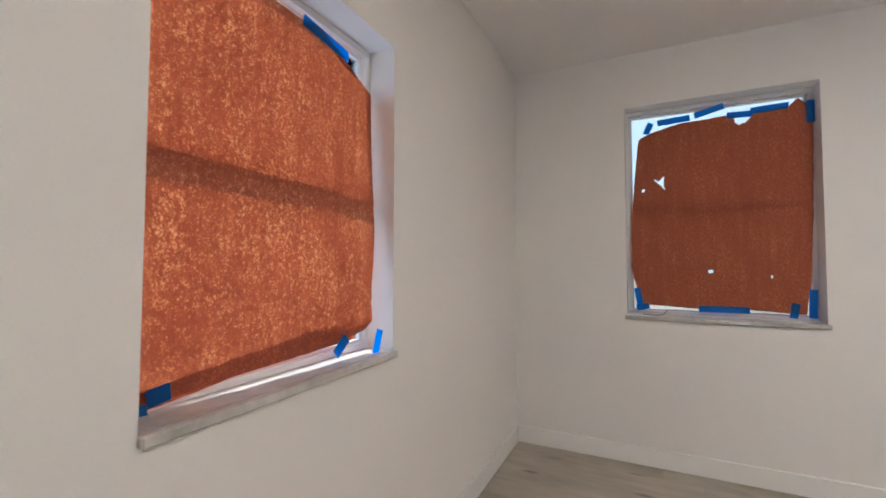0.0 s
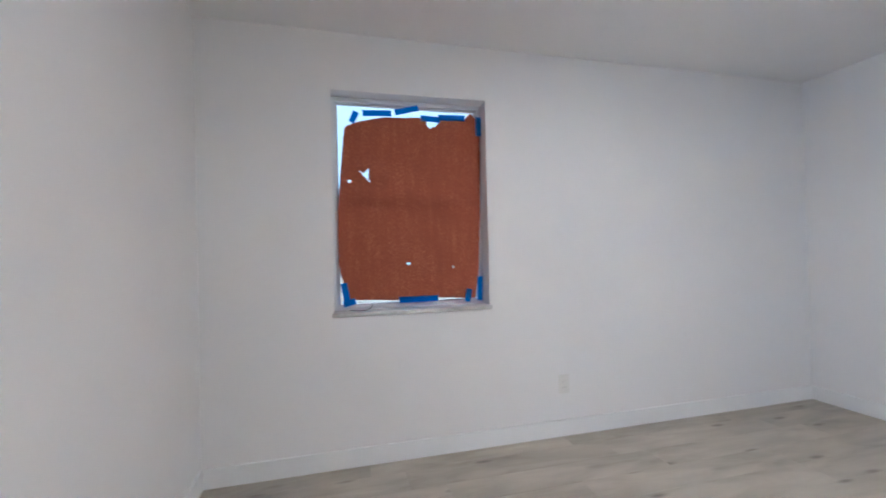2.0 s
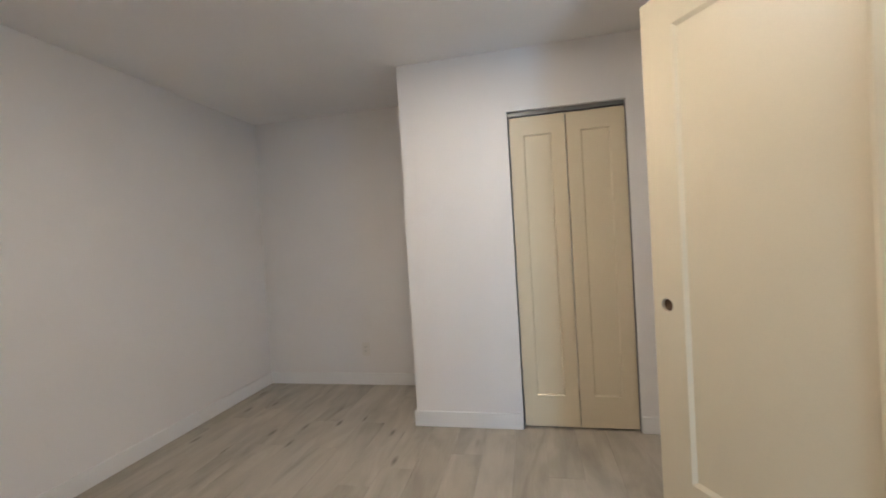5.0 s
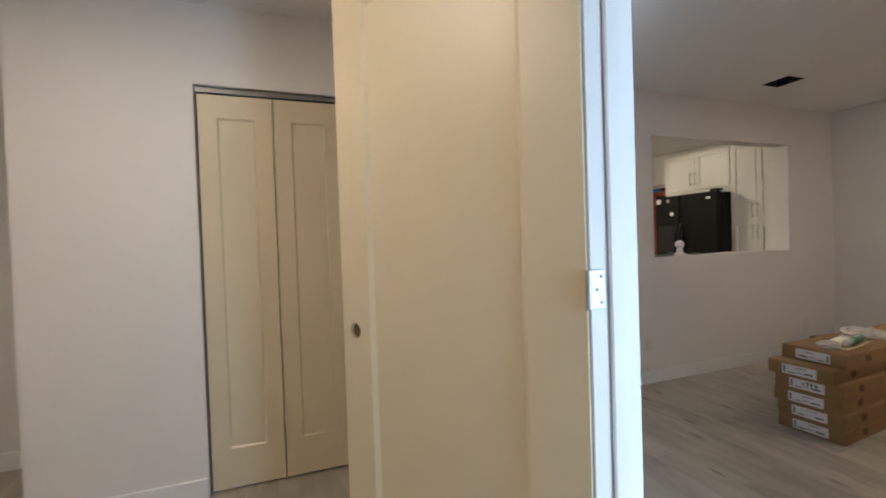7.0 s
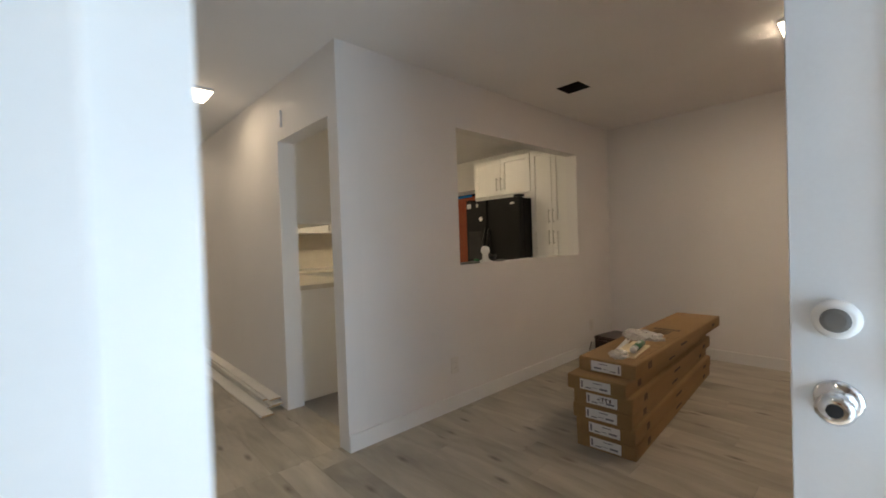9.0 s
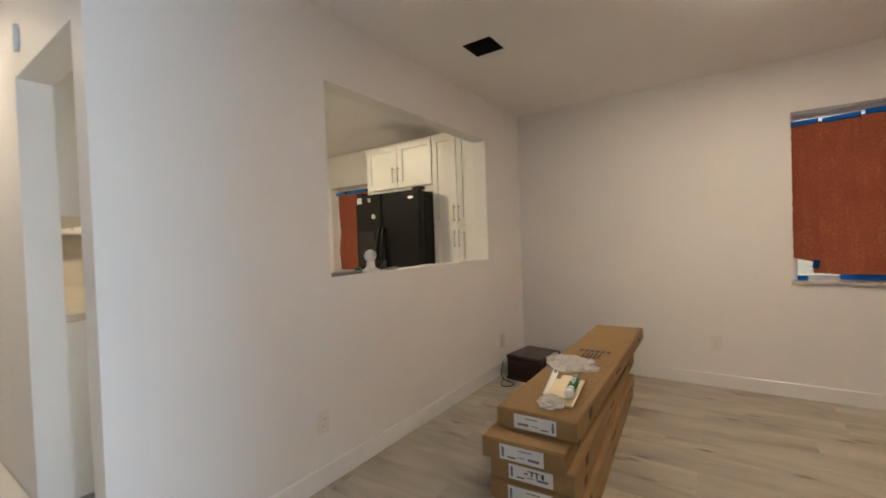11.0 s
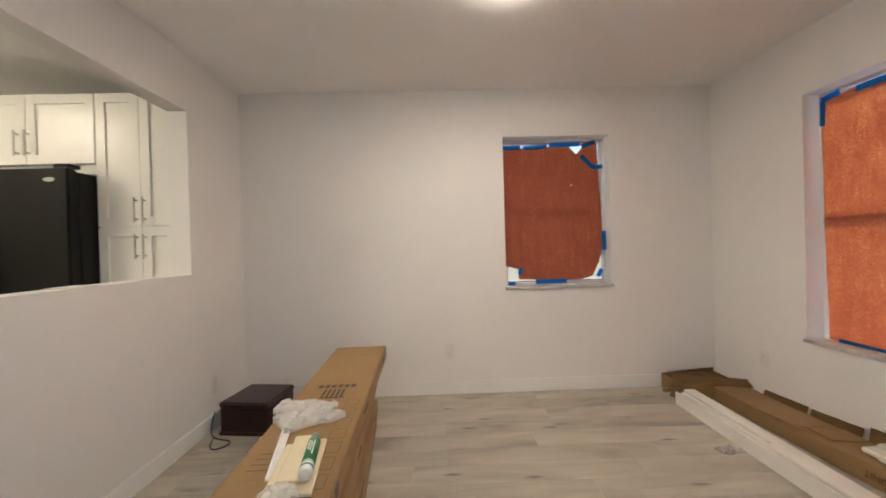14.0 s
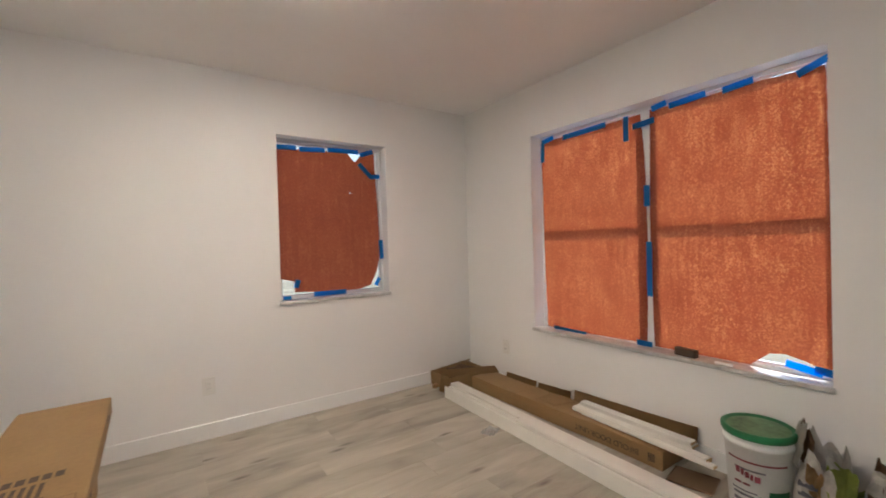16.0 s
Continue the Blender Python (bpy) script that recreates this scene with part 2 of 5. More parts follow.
def glass_material(name, rough, colour=(1, 1, 1), clear=0.85):
    m = bpy.data.materials.new(name)
    m.use_nodes = True
    n, link = m.node_tree.nodes, m.node_tree.links.new
    n.remove(n["Principled BSDF"])
    through_it, gloss, fres, mix = n.new("ShaderNodeBsdfTransparent"), n.new("ShaderNodeBsdfGlossy"), n.new("ShaderNodeFresnel"), n.new("ShaderNodeMixShader")
    through_it.inputs[0].default_value = (*[c * clear for c in colour], 1)
    gloss.inputs["Roughness"].default_value = rough
    link(fres.outputs[0], mix.inputs[0])
    link(through_it.outputs[0], mix.inputs[1])
    link(gloss.outputs[0], mix.inputs[2])
    link(mix.outputs[0], n["Material Output"].inputs[0])
    return m


GLASS = glass_material("window_glass", 0.02)


def film_material():
    """Milky plastic film of the hardware bags."""
    m = bpy.data.materials.new("milky_plastic_film")
    m.use_nodes = True
    n, link = m.node_tree.nodes, m.node_tree.links.new
    bsdf = n["Principled BSDF"]
    bsdf.inputs["Base Color"].default_value = (0.84, 0.83, 0.81, 1)
    bsdf.inputs["Roughness"].default_value = 0.15
    co, t = n.new("ShaderNodeTexCoord"), n.new("ShaderNodeTexNoise")
    t.inputs["Scale"].default_value, t.inputs["Detail"].default_value = 38, 3
    link(co.outputs["Object"], t.inputs[0])
    bsdf.inputs["Alpha"].default_value = 0.42
    b = n.new("ShaderNodeBump")
    b.inputs["Strength"].default_value, b.inputs["Distance"].default_value = 0.6, 0.004
    link(t.outputs[0], b.inputs["Height"])
    link(b.outputs[0], bsdf.inputs["Normal"])
    return m


FILM = film_material()


def lamp_material(name, colour, strength):
    m = bpy.data.materials.new(name)
    m.use_nodes = True
    bsdf = m.node_tree.nodes["Principled BSDF"]
    bsdf.inputs["Base Color"].default_value = (0.9, 0.9, 0.9, 1)
    bsdf.inputs["Emission Color"].default_value = (*colour, 1)
    bsdf.inputs["Emission Strength"].default_value = strength
    return m


# emission on a plain backdrop, so gaps round the papers look bright
BACKDROP_GLOW = lamp_material("backdrop_glow", (0.58, 0.95, 0.92), 0.30)
LED = lamp_material("led_diffuser", (1.0, 0.83, 0.62), 55)
LEDB = lamp_material("led_diffuser_bedroom", (1.0, 0.83, 0.62), 72)
LEDH = lamp_material("led_diffuser_hall", (1.0, 0.82, 0.59), 16)
LEDF = lamp_material("led_diffuser_far_hall", (1.0, 0.83, 0.62), 66)
LEDK = lamp_material("led_diffuser_kitchen", (1.0, 0.84, 0.58), 84)


# ---- mesh helpers ----
def box(bm, x0, x1, y0, y1, z0, z1, bevel=0.0, segments=1):
    """A box between two corners, its edges rounded off by bevel."""
    vs = [bm.verts.new((x, y, z)) for x in (x0, x1) for y in (y0, y1) for z in (z0, z1)]
    quads = [(0, 1, 3, 2), (4, 6, 7, 5), (0, 4, 5, 1), (2, 3, 7, 6), (0, 2, 6, 4), (1, 5, 7, 3)]
    fs = [bm.faces.new([vs[i] for i in q]) for q in quads]
    if bevel:
        edges = list({e for f in fs for e in f.edges})
        bmesh.ops.bevel(bm, geom=edges, offset=bevel, segments=segments, affect="EDGES", clamp_overlap=True)
    return bm


def cyl(bm, r, depth, m=Matrix(), segments=24, r2=None):
    bmesh.ops.create_cone(bm, cap_ends=True, segments=segments, radius1=r, radius2=r if r2 is None else r2, depth=depth, matrix=m)
    return bm


def lathe(bm, profile, segments=32):
    """A turned shape round z from (radius, height) pairs."""
    rings = []
    for r, z in profile:
        rings.append([bm.verts.new((r * math.cos(2 * math.pi * i / segments), r * math.sin(2 * math.pi * i / segments), z)) for i in range(segments)])
    for a, b in zip(rings, rings[1:]):
        for i in range(segments):
            j = (i + 1) % segments
            bm.faces.new((a[i], a[j], b[j], b[i]))
    bm.faces.new(list(reversed(rings[0])))
    bm.faces.new(rings[-1])
    return bm


def part(name, bm, mat, parent=None, label="", m=None, smooth=False):
    """Links a bmesh as one mesh object, under a thing or a part where one is given."""
    bmesh.ops.recalc_face_normals(bm, faces=bm.faces[:])
    me = bpy.data.meshes.new(name)
    bm.to_mesh(me)
    bm.free()
    me.materials.append(mat)
    if smooth:
        me.polygons.foreach_set("use_smooth", [True] * len(me.polygons))
    ob = new(name, me)
    if parent is not None:
        ob.parent = parent
    if m is not None:
        ob.matrix_basis = m
    return tagged(ob, label)


def empty(name, m, label, category, group="", kind=""):
    ob = new(name)
    ob.matrix_basis = m
    ob.empty_display_size = 0.1
    return tagged(ob, label, category, group, kind)


def boxes(name, mat, spans, parent=None, label="", m=None, bevel=0.0, kind="", category=""):
    bm = bmesh.new()
    for s in spans:
        box(bm, *s, bevel=bevel)
    ob = part(name, bm, mat, parent, label, m)
    return tagged(ob, "", category, "", kind)


def pieces(name, mat, spans, parent, label=""):
    """One small part for each span."""
    for s in spans:
        boxes(name, mat, [s], parent, label)


def words(name, text, size, mat, parent, m, label=""):
    """Lettering as a thin mesh, in the built-in font."""
    cu = bpy.data.curves.new(name, "FONT")
    cu.body, cu.size, cu.extrude, cu.align_x, cu.align_y = text, size, 0.0004, "CENTER", "CENTER"
    tmp = bpy.data.objects.new(name, cu)
    me = bpy.data.meshes.new_from_object(tmp)
    bpy.data.objects.remove(tmp)
    me.materials.append(mat)
    ob = new(name, me)
    ob.parent, ob.matrix_basis = parent, m
    return tagged(ob, label)


def tube(name, points, r, mat, parent=None, label=""):
    cu = bpy.data.curves.new(name, "CURVE")
    cu.dimensions, cu.bevel_depth, cu.bevel_resolution, cu.resolution_u = "3D", r, 2, 6
    sp = cu.splines.new("NURBS")
    sp.points.add(len(points) - 1)
    for p, q in zip(sp.points, points):
        p.co = (*q, 1)
    sp.use_endpoint_u, sp.order_u = True, 4
    tmp = bpy.data.objects.new(name, cu)
    me = bpy.data.meshes.new_from_object(tmp)
    bpy.data.objects.remove(tmp)
    me.materials.append(mat)
    ob = new(name, me)
    if parent is not None:
        ob.parent = parent
    return tagged(ob, label)


# ---- structure ----
CEILING = 2.444
TOP = 2.47
LOW = -0.018


def wall_mesh(name, along, lo, hi, thick0, thick1, openings, mat, label):
    """One connected wall with its openings; along is 'x' or 'y'."""
    us = sorted({lo, hi, *[v for o in openings for v in o[:2]]})
    zs = sorted({-0.15, TOP, *[v for o in openings for v in o[2:] if v > 0.01]})
    def solid(i, j):
        if not (0 <= i < len(us) - 1 and 0 <= j < len(zs) - 1):
            return False
        u, z = (us[i] + us[i + 1]) / 2, (zs[j] + zs[j + 1]) / 2
        return not any(a < u < b and (c if c > 0.01 else -1) < z < d for a, b, c, d in openings)
    bm, made = bmesh.new(), {}
    def at(i, j, k):
        if (i, j, k) not in made:
            t = (thick0, thick1)[k]
            made[i, j, k] = bm.verts.new((us[i], t, zs[j]) if along == "x" else (t, us[i], zs[j]))
        return made[i, j, k]
    for i in range(len(us) - 1):
        for j in range(len(zs) - 1):
            if not solid(i, j):
                continue
            for k in (0, 1):
                bm.faces.new((at(i, j, k), at(i + 1, j, k), at(i + 1, j + 1, k), at(i, j + 1, k)))
            for di, dj, p, q in ((-1, 0, (i, j), (i, j + 1)), (1, 0, (i + 1, j), (i + 1, j + 1)), (0, -1, (i, j), (i + 1, j)), (0, 1, (i, j + 1), (i + 1, j + 1))):
                if not solid(i + di, j + dj):
                    bm.faces.new((at(*p, 0), at(*q, 0), at(*q, 1), at(*p, 1)))
    return tagged(part(name, bm, mat, label=label), "", "wall", kind="structure")


def wall_x(name, y0, y1, x0, x1, openings=(), mat=WALL, label="white painted plaster wall"):
    """A wall that runs along x; openings are (from x, to x, from z, to z)."""
    return wall_mesh(name, "x", x0, x1, y0, y1, list(openings), mat, label)


def wall_y(name, x0, x1, y0, y1, openings=(), mat=WALL, label="white painted plaster wall"):
    return wall_mesh(name, "y", y0, y1, x0, x1, list(openings), mat, label)


# openings
W1 = (0.897, 1.69, 0.865, 1.93)
W2 = (0.680, 1.60, 0.86, 2.118)
W3 = (0.845, 1.715, 0.835, 2.055)
W4 = (-4.09, -2.34, 0.545, 2.05)
WK = (5.80, 6.66, 0.84, 2.00)
BIFOLD = (0.118, 0.831)
DOORWAY = (0.972, 1.887)
PASS = (-4.23, -2.485, 1.045, 2.08)
KDOOR = (3.95, 4.75, 2.02)
ENTRY = (-1.265, -0.395, 2.06)

wall_y("wall_west_bedroom", -0.17, 0.0, -0.335, 3.2, [W1])
wall_x("wall_north", 3.2, 3.4, -0.2, 4.35, [W2])
wall_y("wall_east_bedroom", 4.23, 4.35, -0.21, 3.2)
wall_x("wall_bedroom_south", -0.335, -0.21, 0.0, 11.7, [(DOORWAY[0], DOORWAY[1], 0, 2.185)])
wall_y("wall_closet_front", 3.46, 3.56, -0.21, 1.548, [(*BIFOLD, 0, 2.05)])
wall_x("wall_closet_side", 1.448, 1.548, 3.56, 4.23)
wall_y("wall_entry", 0.70, 0.82, -1.385, -0.335, [(ENTRY[0], ENTRY[1], 0, ENTRY[2])])
wall_x("wall_entry_return", -1.505, -1.385, 0.0, 0.82)
wall_y("wall_west_living", -0.17, 0.0, -4.935, -1.385, [W4])
wall_x("wall_south", -5.135, -4.935, -0.2, 7.4, [W3, WK])
wall_y("wall_pass_through", 3.833, 3.953, -4.935, -1.63, [PASS])
wall_x("wall_hall_south", -1.63, -1.50, 3.833, 11.7, [(KDOOR[0], KDOOR[1], 0, KDOOR[2]), (10.35, 11.15, 0, 2.05)])
wall_y("wall_kitchen_east", 7.3, 7.4, -4.935, -1.63)
wall_y("wall_hall_end", 11.6, 11.7, -1.50, -0.335, [(-1.22, -0.42, 0, 2.05)])
boxes("wall_back_room", WALL, [(11.7, 13.0, -3.4, -3.3, 0, TOP), (12.9, 13.0, -3.3, 0.2, 0, TOP), (11.7, 12.9, 0.1, 0.2, 0, TOP), (9.6, 11.7, -3.4, -3.3, 0, TOP), (9.5, 9.6, -3.4, -1.63, 0, TOP)], label="plain walls of the rooms past the hall", kind="structure", category="wall")

VENT = (3.27, 3.47, -3.49, -3.29)
boxes("ceiling", CEIL, [(-0.25, VENT[0], -5.2, 3.45, CEILING, 2.56), (VENT[1], 13.1, -5.2, 3.45, CEILING, 2.56), (VENT[0], VENT[1], -5.2, VENT[2], CEILING, 2.56), (VENT[0], VENT[1], VENT[3], 3.45, CEILING, 2.56)],
      label="flat white painted ceiling", kind="structure", category="ceiling")
boxes("floor", CONCRETE, [(-0.2, 13.1, -0.335, 3.4, -0.15, -0.008), (-0.2, 13.1, -5.135, -0.335, -0.15, LOW - 0.008)], label="grey concrete slab under the planks", kind="structure", category="floor")
bm = bmesh.new()
box(bm, -400, 400, -400, 400, -0.5, -0.2)
tagged(part("ground", bm, GROUND, label="dry grassy ground round the house"), "", "ground", kind="structure")


def baseboard(spans, z=0.0):
    bm = bmesh.new()
    for s in spans:
        box(bm, *s, z, z + 0.105, bevel=0.003)
    tagged(part("baseboard", bm, TRIM, label="white painted flat baseboard"), "", "baseboard", kind="structure")


T = 0.014
baseboard([(0.0, T, -0.21, 3.2), (T, 4.23 - T, 3.2 - T, 3.2), (4.23 - T, 4.23, 1.548 + T, 3.2)])
baseboard([(3.46 - T, 3.46, BIFOLD[1] + 0.002, 1.548 + T), (3.46, 4.23, 1.548, 1.548 + T)])
baseboard([(3.46 - T, 3.46, -0.21, BIFOLD[0] - 0.002)])
baseboard([(0.0, DOORWAY[0] - 0.06, -0.21, -0.21 + T), (DOORWAY[1] + 0.08, 3.46 - T, -0.21, -0.21 + T)])
baseboard([(3.833 - T, 3.833, -4.935 + T, -1.50)], LOW)
baseboard([(0.0, 3.833, -4.935, -4.935 + T)], LOW)
baseboard([(0.0, T, -4.935 + T, -1.505)], LOW)
baseboard([(T, 0.82, -1.505 - T, -1.505)], LOW)

# ---- glowing sheets added in place of the bright outdoors, north and south ----
def glowing_backdrop(name, y):
    bm = bmesh.new()
    box(bm, -60, 64, y, y + 0.2, -0.2, 30.0)
    tagged(part(name, bm, BACKDROP_GLOW, label="pale glowing backdrop in place of the bright outdoors"), "", "backdrop", kind="structure")


glowing_backdrop("backdrop_north", 55.0)
glowing_backdrop("backdrop_south", -57.0)

# ---- windows ----
def facing(px, py, pz, right, outward):
    """Local axes of an opening: x to the right, y outwards, z up."""
    r, o = Vector(right), Vector(outward)
    m = Matrix(((r.x, o.x, 0, px), (r.y, o.y, 0, py), (r.z, o.z, 1, pz), (0, 0, 0, 1)))
    return m


def window(name, m, w, h, units, label, sill_ear=0.012):
    """A single-hung window in its opening, with a stone sill."""
    win = empty(name, m, label, "window", kind="structure")
    d0, d1 = 0.105, 0.15
    f = 0.024
    boxes("window_frame", ALU, [(0, w, d0, d1, 0, f), (0, w, d0, d1, h - f, h), (0, f, d0, d1, f, h - f), (w - f, w, d0, d1, f, h - f)], win, bevel=0.002)
    uw = w / units
    for i in range(1, units):
        boxes("mullion", ALU, [(i * uw - 0.055, i * uw + 0.055, d0 - 0.004, d1, f, h - f)], win, bevel=0.002)
    for i in range(units):
        a = i * uw + (f if i == 0 else 0.055)
        b = (i + 1) * uw - (f if i == units - 1 else 0.055)
        mid = h * 0.5
        boxes("meeting_rail", ALU, [(a, b, d0 + 0.004, d0 + 0.048, mid - 0.014, mid + 0.014)], win, bevel=0.002)
        for z0, z1, off in ((f, mid - 0.014, 0.012), (mid + 0.014, h - f, 0.026)):
            s = 0.012
            boxes("sash", ALU, [(a, a + s, d0 + off, d0 + off + 0.018, z0, z1), (b - s, b, d0 + off, d0 + off + 0.018, z0, z1),
                                (a + s, b - s, d0 + off, d0 + off + 0.018, z0, z0 + s), (a + s, b - s, d0 + off, d0 + off + 0.018, z1 - s, z1)], win)
            bm = bmesh.new()
            box(bm, a + s, b - s, d0 + off + 0.007, d0 + off + 0.011, z0 + s, z1 - s)
            pane = part("pane", bm, GLASS, win, "clear glass pane")
            pane.visible_shadow = False
    bm = bmesh.new()
    box(bm, 0.001, w - 0.001, -0.002, d0, -0.018, 0.004)
    box(bm, -sill_ear, w + sill_ear, -0.02, -0.002, -0.020, 0.004, bevel=0.004)
    part("window_sill", bm, MARBLE, win, "grey-white marble sill")
    return win


def edge_at(points, s):
    """Height of a broken line of (place, offset) pairs at s."""
    for (a, p), (b, q) in zip(points, points[1:]):
        if s <= b:
            k = 0 if b == a else (s - a) / (b - a)
            return p + (q - p) * max(0, min(1, k))
    return points[-1][1]


def paper(m, left, right, bottom, top, depth, holes=(), seed=0, nu=70, nv=96, label="", curl=0.0):
    """A sheet of red building paper with torn edges, hung a little way in front of the glass; holes are lists of corners."""
    bm = bmesh.new()
    rows = []
    for j in range(nv + 1):
        b = j / nv
        row = []
        for i in range(nu + 1):
            a = i / nu
            lo, hi = edge_at(bottom, a), edge_at(top, a)
            z = lo + (hi - lo) * b
            l, r = edge_at(left, b), edge_at(right, b)
            x = l + (r - l) * a
            rag = 0.0025 * noise.noise((x * 30 + seed, z * 30, 0))
            wave = 0.006 * noise.noise((x * 3.2 + seed, z * 2.1, 1.0)) + 0.002 * noise.noise((x * 11, z * 9 + seed, 2.0))
            bend = curl * a ** 5 * (1 - b) ** 1.5
            row.append(bm.verts.new((x + rag, depth + wave - bend, z + rag)))
        rows.append(row)
    def inside(x, z, poly):
        hit = False
        for (x0, z0), (x1, z1) in zip(poly, poly[1:] + poly[:1]):
            if (z0 > z) != (z1 > z) and x < (x1 - x0) * (z - z0) / (z1 - z0) + x0:
                hit = not hit
        return hit
    for j in range(nv):
        for i in range(nu):
            q = (rows[j][i], rows[j][i + 1], rows[j + 1][i + 1], rows[j + 1][i])
            cx, cz = sum(v.co.x for v in q) / 4, sum(v.co.z for v in q) / 4
            if any(inside(cx, cz, list(h)) for h in holes):
                continue
            bm.faces.new(q)
    bmesh.ops.delete(bm, geom=[v for v in bm.verts if not v.link_faces], context="VERTS")
    ob = part("window_paper", bm, PAPER, m=m, smooth=True)
    return tagged(ob, label, "window covering", "papers taped over the windows")


def tape(m, x, z, length, angle, depth, width=0.036, label="strip of blue masking tape holding paper over a window"):
    """A strip of masking tape with slightly torn ends, lying on the paper's edge."""
    bm = bmesh.new()
    n = max(3, int(length / 0.015))
    prev = None
    for i in range(n + 1):
        s = (i / n - 0.5) * length
        cut = 0.003 * noise.noise((x * 50, z * 50, i)) if i in (0, n) else 0
        bow = 0.002 * noise.noise((x * 9 + s * 14, z * 7, 3))
        cur = [bm.verts.new((s + cut, bow, -width / 2)), bm.verts.new((s - cut, bow, width / 2))]
        cur += [bm.verts.new((s - cut, bow + 0.0006, width / 2)), bm.verts.new((s + cut, bow + 0.0006, -width / 2))]
        if prev:
            for k in range(4):
                bm.faces.new((prev[k], cur[k], cur[(k + 1) % 4], prev[(k + 1) % 4]))
        else:
            bm.faces.new(cur)
        prev = cur
    bm.faces.new(list(reversed(prev)))
    ob = part("masking_tape", bm, TAPE, m=m @ pose(x, depth, z, 0, -angle, 0))
    return tagged(ob, label, "tape", "masking tapes on the window papers")


GLOW = "red-brown building paper taped over a sunlit window, glowing orange"
DULL = "red-brown building paper taped over a window, torn at the edges"

m1 = facing(0, W1[0], W1[2], (0, 1, 0), (-1, 0, 0))
w, h = W1[1] - W1[0], W1[3] - W1[2]
window("window_1", m1, w, h, 1, "white aluminium single-hung window with marble sill", 0.004)
paper(m1, [(0, 0.004), (1, 0.004)], [(0, 0.690), (0.03, w - 0.058), (0.10, w - 0.060), (0.26, w - 0.036), (0.38, w - 0.021), (0.62, w - 0.020), (0.94, w - 0.016), (1, 0.60)],
      [(0, 0.012), (0.12, 0.010), (0.35, 0.030), (0.55, 0.036), (0.75, 0.045), (0.88, 0.055), (1, 0.085)],
      [(0, 1.04), (0.30, 1.035), (0.45, 1.005), (0.72, 1.0), (0.86, 1.012), (1, 0.96)], 0.094, seed=3, nu=80, nv=110, label=GLOW, curl=0.055)
for x, z, l, a in ((0.27, 1.02, 0.10, 4), (0.545, 0.988, 0.20, -6), (0.022, 0.085, 0.10, 84), (0.080, 0.036, 0.045, 8), (0.03, 0.006, 0.06, 5)):
    tape(m1, x, z, l, a, 0.084)
tape(m1, 0.60, 0.045, 0.07, 40, 0.062)
tape(m1, 0.735, 0.04, 0.08, 70, 0.022)

# the sheet is doubled over along its lower edge
paper(m1, [(0, 0.02), (1, 0.02)], [(0, 0.705), (1, 0.718)], [(0, 0.020), (0.5, 0.036), (1, 0.05)], [(0, 0.045), (0.5, 0.085), (0.75, 0.11), (1, 0.13)], 0.092, seed=5, nu=40, nv=12, label="doubled lower edge of the red-brown paper on a window")

m2 = facing(W2[0], 3.2, W2[2], (1, 0, 0), (0, 1, 0))
w, h = W2[1] - W2[0], W2[3] - W2[2]
window("window_2", m2, w, h, 1, "white aluminium single-hung window with marble sill")
m2 = facing(W2[0] + 0.015, 3.2, W2[2], (1, 0, 0), (0, 1, 0))
paper(m2, [(0, 0.080), (0.07, 0.045), (0.2, 0.012), (0.5, 0.014), (0.75, 0.035), (0.95, 0.055), (0.985, 0.062), (1, 0.085)], [(0, 0.845), (0.15, 0.868), (0.5, 0.888), (0.8, 0.895), (0.97, 0.895), (1, 0.86)],
      [(0, 0.065), (0.35, 0.05), (0.6, 0.058), (1, 0.042)], [(0, 1.09), (0.08, 1.115), (0.25, 1.145), (0.55, 1.155), (0.8, 1.16), (0.92, 1.165), (0.97, 1.205), (1, 1.17)], 0.082,
      holes=[((0.137, 0.828), (0.168, 0.806), (0.19, 0.832), (0.2, 0.828), (0.192, 0.79), (0.2, 0.752), (0.18, 0.782), (0.16, 0.80)),
             ((0.545, 1.2), (0.556, 1.11), (0.568, 1.096), (0.60, 1.10), (0.622, 1.125), (0.636, 1.2)), ((0.075, 0.765), (0.092, 0.765), (0.092, 0.75), (0.075, 0.75)),
             ((0.41, 0.274), (0.435, 0.274), (0.435, 0.262), (0.41, 0.262)), ((0.695, 0.244), (0.706, 0.244), (0.706, 0.234), (0.695, 0.234))], seed=11, nu=110, nv=140, label=DULL)
for x, z, l, a in ((0.115, 1.135, 0.07, 65), (0.25, 1.165, 0.17, 3), (0.43, 1.195, 0.15, 14), (0.575, 1.15, 0.12, -3), (0.71, 1.165, 0.17, 2), (0.05, 0.10, 0.13, 100), (0.07, 0.05, 0.07, 15), (0.48, 0.052, 0.24, 0), (0.795, 0.06, 0.08, 80), (0.872, 0.10, 0.15, 88), (0.885, 1.12, 0.12, 90)):
    tape(m2, x, z, l, a, 0.074)
tube("loose_string", [m2 @ Vector(p) for p in ((0.07, 0.02, 0.012), (0.12, 0.0, 0.010), (0.17, -0.02, 0.008), (0.19, -0.005, 0.03), (0.2, 0.03, 0.045))], 0.002, CABLE)
tagged(bpy.data.objects["loose_string"], "thin dark string lying on a marble window sill", "string")

